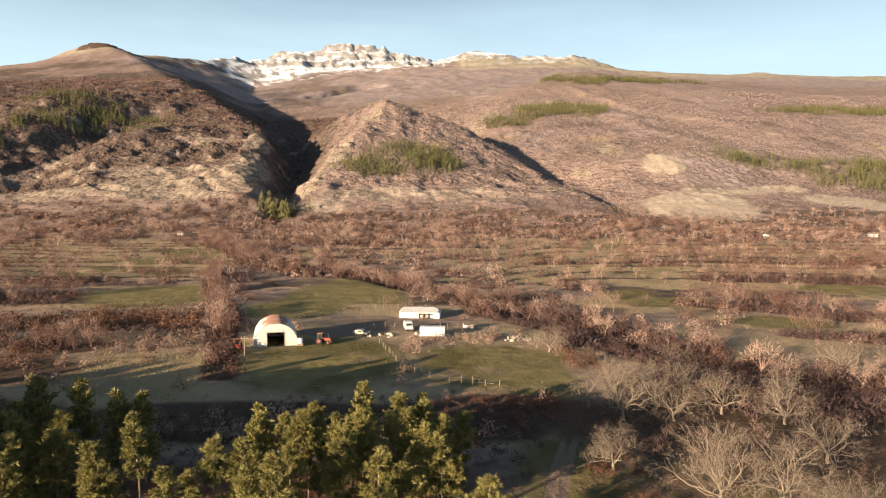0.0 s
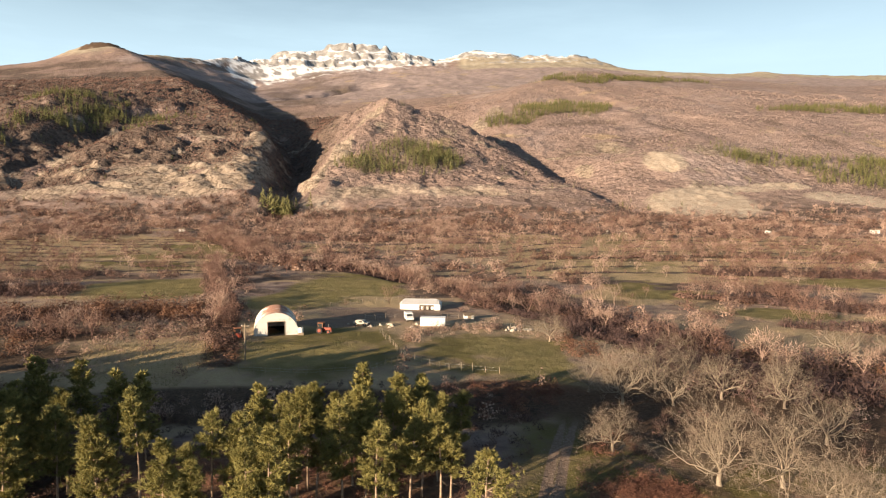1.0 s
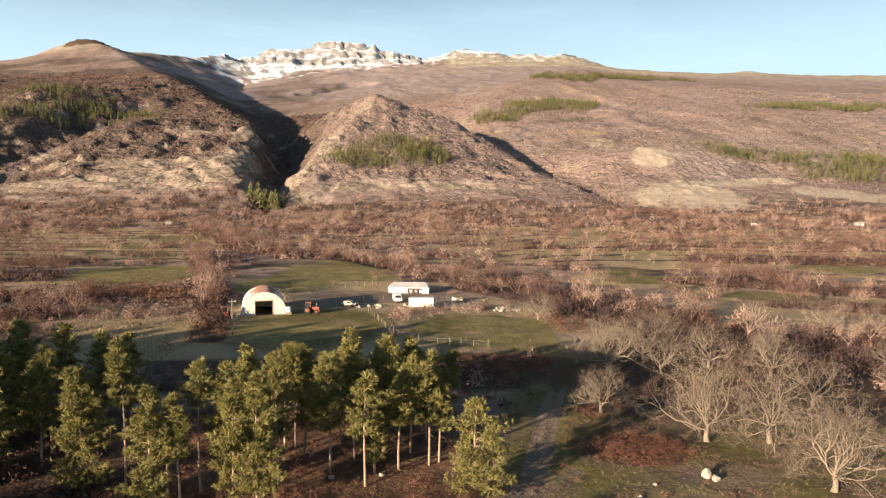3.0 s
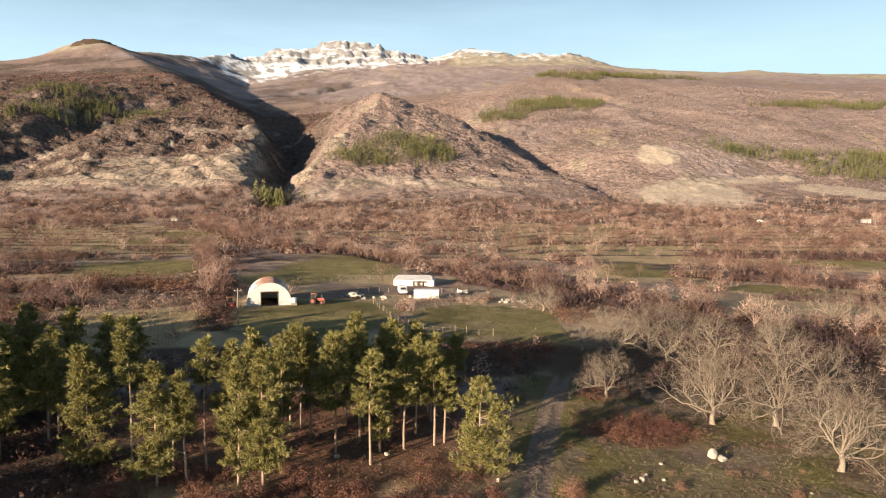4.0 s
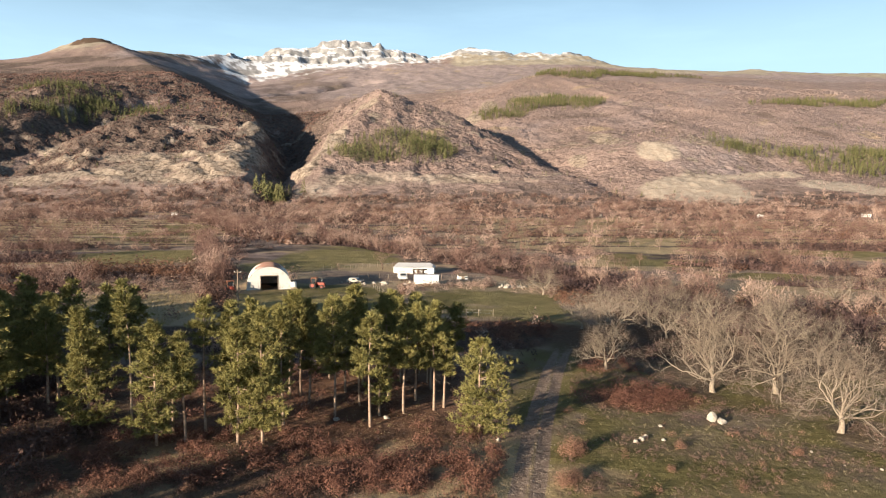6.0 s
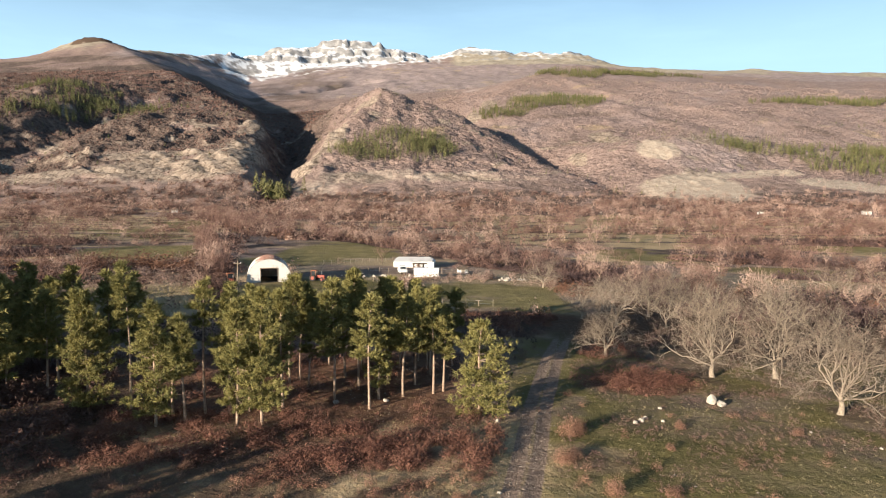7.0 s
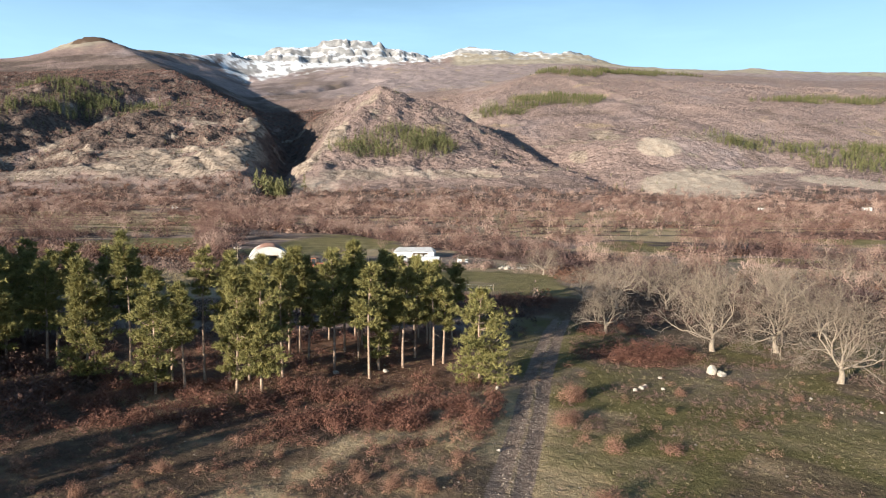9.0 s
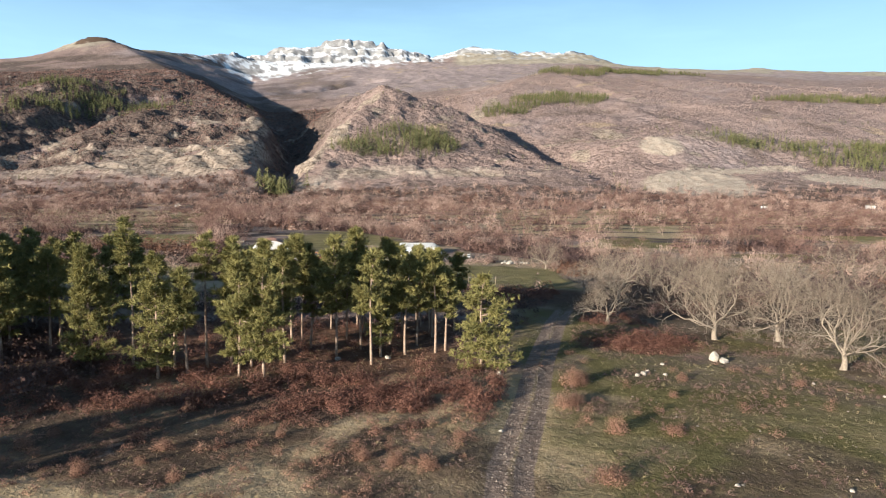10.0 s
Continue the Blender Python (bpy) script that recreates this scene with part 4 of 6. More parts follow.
def build_forest():
    rng = np.random.default_rng(12)
    shapes = [conifer_shape(rng) for _ in range(5)]
    xs, ys = [], []
    for px, py, rx, ry in FOREST:
        n = int(rx * ry * 3.14 / (15 if py < 1000 else 11))
        a, r = rng.random(n) * 2 * math.pi, np.sqrt(rng.random(n)) * 1.35
        xs.append(px + rx * r * np.cos(a))
        ys.append(py + ry * r * np.sin(a))
    x, y = np.concatenate(xs), np.concatenate(ys)
    keep = fbm(x / 34, y / 34, 4) - 0.30 * (1 - patches(x, y, FOREST, 0.45)) > 0.37 + 0.05 * rng.normal(size=len(x))
    x, y = x[keep], y[keep]
    h = (7 + 6 * rng.random(len(x))) * 0.85
    tagged(spread("slope_pines", x, y, h, h * 0.9, shapes, M_FAR_PINE, rng, None, 0.3), "dark green pine plantations in patches on the slopes", "trees", kind="stuff")
    x, y = wild(900, 440, 900, rng)
    keep = (hilly(x, y) > 0.1) & (fbm(x / 60 + 5, y / 60, 3) > 0.52)
    x, y = x[keep], y[keep]
    h = 3 + 3 * rng.random(len(x))
    tagged(spread("lone_pines", x, y, h, h * 1.2, shapes, M_FAR_PINE, rng, None, 0.3), "single young pines strewn over the slopes", "trees", kind="stuff")
    # the round green thicket at the gorge mouth
    n = 44
    x, y = -124 + rng.normal(size=n) * 5.5, 498 + rng.normal(size=n) * 5
    h = 9 + 7 * rng.random(n)
    tagged(spread("gorge_thicket", x, y, h, h * 1.3, shapes, M_FAR_PINE, rng, 0.6 + 0.4 * rng.random(n), 0.3), "round clump of green trees at the gorge mouth", "trees", kind="stuff")


# ---- branches ----
class Wood:
    """Gathers tapered tubes into one mesh."""

    def __init__(self):
        self.v, self.f, self.n = [], [], 0

    def tube(self, pts, radii, sides=5):
        pts = np.asarray(pts, float)
        k = len(pts)
        way = np.gradient(pts, axis=0)
        way /= np.linalg.norm(way, axis=1)[:, None] + 1e-9
        ref = np.array([0.31, 0.95, 0.1])
        u = np.cross(way, ref)
        u /= np.linalg.norm(u, axis=1)[:, None] + 1e-9
        w = np.cross(way, u)
        a = np.arange(sides) * 2 * math.pi / sides
        ring = pts[:, None] + np.asarray(radii)[:, None, None] * (u[:, None] * np.cos(a)[None, :, None] + w[:, None] * np.sin(a)[None, :, None])
        self.v.append(ring.reshape(-1, 3))
        i, j = np.meshgrid(np.arange(k - 1), np.arange(sides), indexing="ij")
        jn = (j + 1) % sides
        f = np.stack([i * sides + j, i * sides + jn, (i + 1) * sides + jn, (i + 1) * sides + j], -1).reshape(-1, 4)
        self.f.append(f + self.n)
        self.n += k * sides

    def mesh(self, name, mat):
        return mesh_from(name, np.concatenate(self.v), np.concatenate(self.f), [mat])


def bark_material(name, dark, light):
    g = Mat(name, 0.95)
    g.color(g.mix(g.ramp(g.noise(5, 5, 0.7), 0.3, 0.7), dark, light))
    g.bump(g.noise(14, 4), 0.6, 0.03)
    return g.m


M_PINE_BARK = bark_material("pine_bark", (0.22, 0.145, 0.10), (0.42, 0.32, 0.24))
M_OAK_BARK = bark_material("oak_bark", (0.175, 0.140, 0.105), (0.325, 0.268, 0.205))
M_DEAD = bark_material("dead_branch", (0.15, 0.11, 0.085), (0.26, 0.20, 0.16))


def blades_mesh(name, tris, mat, tints):
    v = np.asarray(tris).reshape(-1, 3)
    return mesh_from(name, v, np.arange(len(v)).reshape(-1, 3), [mat], {"tint": np.repeat(tints, 3)}, flat=True)


def needle_tufts(points, ways, rng, n=11, length=0.40, width=0.08):
    """Bottle-brush tufts of needles at the branch ends."""
    k = len(points)
    w = ways[:, None] * 0.85 + rng.normal(size=(k, n, 3)) * 0.55
    w[..., 2] += 0.22
    w /= np.linalg.norm(w, axis=2)[..., None]
    side = np.cross(w, rng.normal(size=(k, n, 3)))
    side /= np.linalg.norm(side, axis=2)[..., None]
    ln = length * (0.6 + 0.7 * rng.random((k, n)))[..., None]
    p = points[:, None] + rng.normal(size=(k, n, 3)) * 0.06
    tris = np.stack([p - side * width * 0.5, p + side * width * 0.5, p + w * ln], 2)
    return tris.reshape(-1, 3, 3), np.repeat(np.clip(0.5 + 0.28 * rng.normal(size=k), 0, 1), n)


def build_pine(seed, tall, bare, crown_w, kind_label, lean=0.0, light=False):
    """A Scots pine: a bare pale trunk below, an uneven crown of tufted branches above."""
    rng = np.random.default_rng(seed)
    ob = thing("pine_tree", pose(0, 0, 0), kind_label, "tree", "pines of the grove")
    wood, snags = Wood(), []
    s = np.linspace(0, 1, 12)
    bend = np.stack([0.25 * np.sin(s * 3.1 + seed) * s + lean * s * s, 0.2 * np.sin(s * 2.3 + 2 * seed) * s, s * tall], 1)
    wood.tube(bend, 0.115 * (1 - s) ** 0.8 + 0.012, 7)

    def at(z):
        return np.array([np.interp(z, bend[:, 2], bend[:, k]) for k in range(3)])

    pts, ways = [], []
    lopside = rng.random() * 6.28
    z = tall * bare
    while z < tall * 0.985:
        f = (z / tall - bare) / (1 - bare)
        reach = 1.14 * crown_w * (0.70 + 1.3 * f if f < 0.24 else max(0.10, 1.0 - 0.92 * ((f - 0.24) / 0.76) ** (1.4 if bare > 0.3 else 1.15))) * (0.78 + 0.42 * rng.random())
        for _ in range(rng.integers(4, 8)):
            if rng.random() < 0.12:
                continue
            a = rng.random() * 2 * math.pi
            r = reach * (0.50 + 0.50 * rng.random()) * (1 + 0.16 * math.cos(a - lopside))
            rise = r * (-0.22 + 0.95 * f + 0.12 * rng.normal())
            p0 = at(z + 0.1 * rng.normal())
            q = np.linspace(0, 1, 6)
            br = p0 + np.stack([q * r * math.cos(a), q * r * math.sin(a), q * rise + 0.22 * r * q * q - 0.12 * r * np.sin(q * 3)], 1)
            if not light or rng.random() < 0.4:
                wood.tube(br[[0, 2, 5]], np.array([0.035, 0.022, 0.008]) * (0.6 + 0.4 * r), 3)
            twigs = int(4 + 5.5 * r) if light else int(6 + 10.5 * r)
            for _ in range(twigs):
                t = 0.38 + 0.64 * rng.random() ** 0.8
                c = np.array([np.interp(t, q, br[:, k]) for k in range(3)])
                off = rng.normal(size=3) * np.array([0.25, 0.25, 0.055]) * (0.5 + 0.45 * r)
                c = c + off
                pts.append(c)
                w = off * 1.6 + np.array([math.cos(a), math.sin(a), 0.45]) * 0.6
                ways.append(w / (np.linalg.norm(w) + 1e-9))
        z += (0.40 + 0.36 * rng.random()) * (1.15 - 0.5 * f)
    for _ in range(6):
        dead = Wood()
        zz = tall * bare * (0.45 + 0.55 * rng.random())
        a, r = rng.random() * 2 * math.pi, 0.35 + 0.7 * rng.random()
        p0 = at(zz)
        dead.tube([p0, p0 + np.array([math.cos(a) * r * 0.5, math.sin(a) * r * 0.5, 0.02]), p0 + np.array([math.cos(a) * r, math.sin(a) * r, -0.12 * r])], [0.018, 0.012, 0.004], 3)
        snags.append(new("dead_branch", dead.mesh("pine_snag", M_DEAD)))
    tris, tint = needle_tufts(np.array(pts), np.array(ways), rng, *((4, 0.52, 0.23) if light else (13, 0.33, 0.068)))
    trunk = new("trunk", wood.mesh("pine_trunk", M_PINE_BARK))
    crown = new("crown", blades_mesh("pine_crown", tris, M_PINE, tint))
    for o, text in [(trunk, "pale pinkish-grey trunk"), (crown, "")] + [(b, "") for b in snags]:
        o.parent = ob
        tagged(o, text)
    return ob


def build_oak(seed, tall, reach, label, limbs=7, twig_n=3000, fine=True):
    """A bare spreading oak: a short thick trunk, long crooked limbs, a haze of twigs."""
    rng = np.random.default_rng(seed)
    ob = thing("bare_oak", pose(0, 0, 0), label, "tree", "bare oaks by the track")
    trunk, limbs_made = Wood(), []
    th = tall * 0.17
    s = np.linspace(0, 1, 7)
    trunk.tube(np.stack([0.10 * np.sin(4 * s + seed), 0.08 * np.sin(3 * s), s * th * 1.25 - 0.1], 1), 0.24 * (tall / 8.5) * (1.45 - 0.75 * s ** 0.5), 9)
    ends = []

    def grow(limb, p, way, length, radius, depth):
        n = 5 if depth < 3 else (3 if depth == 3 else 2)
        pts = [p]
        w = way.copy()
        for _ in range(n):
            w = w + rng.normal(size=3) * (0.16 + 0.04 * depth)
            w[2] += 0.035 - 0.03 * (depth == 0)
            w /= np.linalg.norm(w)
            pts.append(pts[-1] + w * length / n)
        r1 = radius * 0.66
        limb.tube(pts, np.linspace(radius, r1, n + 1), 6 if depth < 2 else (4 if depth < 3 else 3))
        if depth == 4:
            ends.append((pts[-1], w))
            ends.append((pts[1], w))
            return
        kids = (3 if depth == 0 else rng.integers(2, 4) - (depth > (2 if fine else 1)))
        for k in range(kids + 1):
            base = pts[-1] if k < 2 else pts[rng.integers(2, n)]
            d = w + rng.normal(size=3) * 0.55
            d[2] += 0.08
            d /= np.linalg.norm(d)
            grow(limb, base, d, length * (0.62 + 0.2 * rng.random()), r1 * (0.92 if k == 0 else 0.74), depth + 1)

    for k in range(limbs):
        a = 2 * math.pi * (k + 0.6 * rng.random()) / limbs
        up = 0.30 + 0.85 * rng.random() if k % 3 else 1.6
        way = np.array([math.cos(a), math.sin(a), up])
        limb = Wood()
        grow(limb, np.array([0, 0, th * (0.75 + 0.45 * rng.random())]), way / np.linalg.norm(way), reach * (0.44 + 0.14 * rng.random()), (0.080 + 0.03 * rng.random()) * tall / 8.5, 0)
        limbs_made.append(limb.mesh("oak_limb", M_OAK_BARK))
    pe, we = np.array([e[0] for e in ends]), np.array([e[1] for e in ends])
    pick = rng.integers(0, len(pe), twig_n)
    w = we[pick] * 0.8 + rng.normal(size=(twig_n, 3)) * 0.6
    w[:, 2] += 0.12
    w /= np.linalg.norm(w, axis=1)[:, None]
    p = pe[pick] + rng.normal(size=(twig_n, 3)) * 0.12
    side = np.cross(w, rng.normal(size=(twig_n, 3)))
    side /= np.linalg.norm(side, axis=1)[:, None]
    ln = (0.35 + 0.55 * rng.random(twig_n))[:, None]
    tris = np.stack([p - side * 0.011, p + side * 0.011, p + w * ln], 1)
    for name, me, text in [("trunk", trunk.mesh("oak_trunk", M_OAK_BARK), "stout pale grey trunk"), ("twig_haze", blades_mesh("oak_twigs", tris, M_PALE_TWIG, rng.random(twig_n)), "")] + [("limb", me, "") for me in limbs_made]:
        o = new(name, me)
        o.parent = ob
        tagged(o, text, kind="stuff" if name == "twig_haze" else "")
    return ob


def stand(ob, x, y, turn, size=1.0, copy=True):
    z = float(height(np.array([x]), np.array([y]))[0]) - 0.05
    if copy:
        size = size / ob.scale[0]
    m = pose(x, y, z, 0, 0, turn) @ Matrix.Diagonal((size, size, size, 1))
    if copy:
        return copy_thing(ob, m)
    ob.matrix_basis = m
    return ob


def build_grove():
    label = ["pine with a pale bare trunk and tufted yellow-green crown", "tall slender pine with a narrow crown high on its trunk", "broad young pine, green almost to the ground",
             "pine with an uneven two-part crown over a thin trunk"]
    # the pines along the grove's front, each with its own build: x, y, height, bare share of the trunk, crown's reach, lean
    front = [(-29.6, 55.4, 10.5, 0.12, 2.25, -0.8), (-26.6, 56.6, 12.6, 0.60, 1.0, -0.1), (-22.4, 51.7, 9.8, 0.14, 2.25, 0.4), (-22.0, 54.0, 8.4, 0.46, 1.3, 0.9), (-20.2, 52.0, 7.9, 0.52, 1.0, -0.2),
             (-19.5, 54.5, 11.4, 0.68, 1.05, -0.1), (-17.5, 54.6, 10.7, 0.34, 1.5, 0.1), (-16.0, 51.6, 9.6, 0.22, 1.9, 0.2), (-16.0, 55.0, 9.7, 0.28, 1.6, 0.0), (-14.1, 51.7, 10.7, 0.18, 1.9, 0.4),
             (-13.5, 56.1, 10.0, 0.44, 1.5, 0.0), (-14.6, 63.6, 10.6, 0.52, 1.6, 0.7), (-13.8, 64.4, 9.5, 0.50, 1.4, 0.5), (-12.5, 62.2, 8.2, 0.42, 1.3, 0.8), (-9.5, 58.4, 10.8, 0.40, 1.75, 0.1),
             (-7.7, 61.2, 11.1, 0.36, 1.5, -0.2), (-6.1, 55.6, 9.7, 0.50, 1.55, 0.3), (-5.6, 58.6, 6.7, 0.24, 1.2, 0.8), (-3.5, 59.2, 8.9, 0.50, 1.35, 0.3), (-2.6, 63.0, 9.2, 0.38, 1.4, 0.2),
             (-0.8, 60.2, 9.6, 0.46, 1.7, -0.2), (0.1, 60.9, 7.1, 0.46, 1.2, 0.7), (3.1, 54.9, 7.8, 0.05, 2.7, 0.3)]
    for k, (x, y, tall, bare, wide, lean) in enumerate(front):
        stand(build_pine(201 + k, tall, bare, wide, label[2] if bare < 0.15 else label[1] if wide < 1.1 else label[3] if k % 3 == 2 else label[0], lean), x, y, 0, 1.0, False)
    kinds = [build_pine(21, 10.0, 0.36, 1.75, label[0]), build_pine(24, 9.6, 0.40, 1.5, label[3], 0.35), build_pine(25, 10.0, 0.26, 2.0, label[0]),
             build_pine(26, 11.0, 0.34, 1.9, label[0], 0.0, True), build_pine(27, 10.0, 0.28, 2.1, label[3], 0.2, True)]
    talls = [10.0, 9.6, 10.0, 11.0, 10.0]
    # behind and beside them: x, y, height, build
    rows = [(-40.8, 62.2, 11.0, 2), (-9.6, 65.6, 9.8, 1), (-5.2, 63.6, 10.0, 0), (-1.2, 66.6, 9.0, 1),
            (-44, 52, 12.5, 3), (-47, 56, 13.0, 4), (-50.5, 61, 13.0, 3), (-49, 53, 13.0, 3), (-54, 64, 13.5, 4), (-57, 72, 14.0, 3), (-66, 40, 12.0, 4), (-70, 45, 12.5, 3), (-74, 50, 12.5, 4), (-78, 54, 12.5, 3), (-80, 47, 12.5, 4),
            (-72, 41, 12.0, 3), (-82, 58, 12.5, 4), (-76, 60, 12.5, 3), (-86, 63, 12.5, 4), (-68, 52, 12.5, 3), (-60, 76, 12.0, 4), (-64, 74, 12.0, 3), (-38.5, 57.5, 10.6, 2), (-43.5, 60.5, 11.6, 0), (-36.0, 60.5, 9.8, 1)]
    rng = np.random.default_rng(31)
    back = [(-48, 58), (-45, 66), (-37, 64), (-36, 72), (-42, 76), (-50, 70), (-38, 56), (-43, 70), (-47, 76), (-33, 72), (-56, 64),
            (-46, 38), (-41, 32), (-56, 38), (-50, 30), (-36, 24), (-41, 20), (-46, 25), (-52, 21), (-47, 15), (-55, 27), (-43, 27), (-50, 25), (-57, 19), (-40, 14), (-44, 32), (-53, 33), (-38, 19), (-60, 24),
            (-10.1, 79.0), (-6.0, 74.0), (-2.6, 72.0), (-17.5, 70.0), (-12.0, 70.5), (1.0, 70.0), (-20.5, 72), (-8.2, 68.0), (-4.4, 68.8), (-1.6, 69), (-18.5, 66.5), (-9.5, 72.5), (-3.2, 76), (-14.5, 73.5)]
    rows += [(x, y, (6.4 if y < 55 and x < -30 else 9.2 if x < -24 else 7.6) + 1.6 * rng.random(), (3, 4, 0, 4)[k % 4] if x < -24 else (0, 4, 1, 3)[k % 4]) for k, (x, y) in enumerate(back)]
    block = np.random.default_rng(33)
    for k in range(120):
        bx, by = -110 + 68 * block.random(), 52 + 25 * block.random()
        if bx > -0.57 * by or (bx < -0.76 * by - 8 and k % 3 == 0):
            continue
        rows.append((bx, by, (11.0 if bx < -0.66 * by - 5 else 8.8) + 1.6 * block.random(), 3 + k % 2))
    for k in range(28):
        rows.append((-96 + 34 * block.random(), 15 + 18 * block.random(), 9.0 + 2.0 * block.random(), 3 + k % 2))
    used = set()
    for x, y, tall, k in rows:
        turn = rng.random() * 360
        stand(kinds[k], x, y, turn, tall / talls[k], k in used)
        used.add(k)


def build_oaks():
    text = ["wide bare oak with a pale trunk and crooked limbs", "bare oak with upswept grey limbs and fine twigs", "small leafless oak with a knotty crown"]
    a = build_oak(41, 8.6, 5.6, text[0], 9, 4600)
    b = build_oak(42, 8.2, 5.0, text[1], 8, 4200)
    c = build_oak(43, 6.6, 4.0, text[2], 7, 1700)
    d = build_oak(44, 7.6, 4.8, text[1], 7, 1500, False)
    e = build_oak(45, 6.4, 4.4, text[2], 6, 1300, False)
    stand(a, 26.9, 66.2, 20, 1.0, False)
    stand(b, 33.0, 66.0, 120, 1.0, False)
    stand(c, 18.5, 75.4, 70, 1.0, False)
    stand(a, 32.9, 54.7, 200, 0.97)
    for k, (x, y, size) in enumerate([(24, 93, 1.0), (31, 101, 1.1), (46, 92, 0.9), (60, 86, 0.95), (44, 78, 0.95), (53, 72, 1.0), (20.2, 136, 0.85), (78, 118, 0.9), (26, 106, 0.85), (37, 106, 0.9), (39, 96, 0.95), (43, 130, 0.85), (69, 118, 1.0), (50, 101, 0.9), (20.5, 99, 0.8), (31, 93, 0.85)]):
        stand((d, e)[k % 2], x, y, 47 * k, size, k > 1)


def build_undergrowth():
    rng = np.random.default_rng(51)
    leafy_shape = [cored_bush(36, 100, rng, 0.26, 0.016, 0.10, 0.5) for _ in range(8)]
    # russet thicket along the front of the grove, and single bushes in the meadow
    x = -40 + 46 * rng.random(1500)
    y = 47.5 - 0.12 * (x + 12) + rng.normal(size=1500) * np.where(x < -8, 5.5, 3.0)
    keep = (fbm(x / 3.2, y / 3.2, 3) > 0.46) & (y > 31) & (near_line(x, y, TRACK) > 2.2)
    x, y = x[keep], y[keep]
    h = (0.40 + 1.15 * rng.random(len(x)) ** 1.5) * np.where(y < 43, 0.7, 1.0)
    tagged(spread("bramble_thicket", x, y, h, h * 1.35, leafy_shape, M_RED, rng, None, 0.05), "russet bramble and young oak thicket before the pines", "bushes", kind="stuff")
    x = np.concatenate([19.2 + 2.5 * rng.normal(size=130), -16 + 14 * rng.normal(size=120), 12 + 10 * rng.random(60), 10 + 5 * rng.normal(size=140)])
    y = np.concatenate([64.4 + 1.9 * rng.normal(size=130), 66 + 6 * rng.normal(size=120), 74 + 8 * rng.random(60), 96 + 4 * rng.normal(size=140)])
    keep = near_line(x, y, TRACK) > 2.4
    x, y = x[keep], y[keep]
    h = 0.5 + 0.9 * rng.random(len(x))
    tagged(spread("russet_undergrowth", x, y, h, h * 1.4, leafy_shape, M_RED, rng, None, 0.05), "red-brown oak saplings and bracken under the trees", "bushes", kind="stuff")
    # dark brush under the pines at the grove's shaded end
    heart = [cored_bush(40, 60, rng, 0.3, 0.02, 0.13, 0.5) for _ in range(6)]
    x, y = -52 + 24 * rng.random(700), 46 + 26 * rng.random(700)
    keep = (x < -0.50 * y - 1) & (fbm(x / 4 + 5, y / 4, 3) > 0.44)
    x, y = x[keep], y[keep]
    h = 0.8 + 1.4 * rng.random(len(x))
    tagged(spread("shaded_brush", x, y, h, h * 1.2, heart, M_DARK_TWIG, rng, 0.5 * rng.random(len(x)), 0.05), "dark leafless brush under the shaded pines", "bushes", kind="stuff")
    # twiggy bushes left and right of the track
    twig = [bush_shape(80, rng, 0.5, 0.022, 0.5) for _ in range(4)]
    x, y = wild(420, 44, 90, rng, 0.72, 4)
    keep = (rng.random(len(x)) < np.where(x > 8, 0.75 * smooth(y, 68, 80), 0.25)) & (near_line(x, y, TRACK) > 2.6) & ~((np.abs(x + 24) < 14) & (np.abs(y - 52) < 6)) & (np.hypot(x - 19, y - 76) > 6)
    x, y = x[keep], y[keep]
    h = 0.7 + 1.3 * rng.random(len(x))
    tagged(spread("twiggy_brush", x, y, h, h * 1.2, twig, M_DARK_TWIG, rng, None, 0.05), "thin leafless brush among the trees", "bushes", kind="stuff")
    # bushes that stand alone in the meadow
    base = new("meadow_bush", blades_mesh("meadow_bush", cored_bush(500, 1100, rng, 0.17, 0.010, 0.055, 0.5), M_RUSSET, np.clip(0.5 + 0.3 * rng.normal(size=1600), 0, 1)))
    tagged(base, "single russet-brown bush on the dry meadow", "bush", "bushes in the meadow")
    spots = [(10.4, 39.2, 1.5, 1.4), (9.7, 49.6, 2.1, 1.7), (10.5, 50.4, 1.6, 1.2), (8.2, 44.0, 1.7, 1.3), (9.0, 44.6, 1.3, 1.0), (13.8, 39.0, 1.3, 0.8), (8.4, 32.2, 2.0, 1.0), (-4.3, 35.0, 1.0, 0.9),
             (-2.5, 34.3, 1.2, 1.0), (-0.7, 33.7, 1.3, 0.9), (1.0, 38.3, 0.9, 0.7), (-23.1, 38.7, 1.0, 0.9), (-23.7, 36.7, 1.4, 1.1), (-15.5, 36.2, 1.3, 0.9), (-18.1, 38.2, 0.9, 0.7), (-15.9, 34.2, 0.8, 0.6),
             (-13.3, 32.2, 0.9, 0.9), (-18.6, 33.2, 1.1, 0.9), (-20.9, 40.7, 1.2, 0.8), (-16.9, 43.3, 1.3, 0.8), (-21.4, 46.4, 1.4, 0.9), (18.4, 51.0, 1.0, 0.8), (27.0, 50.0, 1.0, 0.7), (-9.6, 38.6, 0.8, 0.6), (2.6, 45.8, 1.1, 0.9),
             (-31, 41, 1.2, 1.0), (16.2, 46.5, 0.9, 0.6)]
    for k, (x, y, w, h) in enumerate(spots):
        z = float(height(np.array([x]), np.array([y]))[0]) - 0.04
        m = pose(x, y, z, 0, 0, 61 * k) @ Matrix.Diagonal((w, w, h, 1))
        if k:
            copy_thing(base, m @ Matrix.Diagonal((1 / base.scale[0], 1 / base.scale[1], 1 / base.scale[2], 1)))
        else:
            base.matrix_basis = m
    # russet tufts strewn over the meadow before the grove
    x, y = -34 + 38 * rng.random(620), 27 + 19 * rng.random(620)
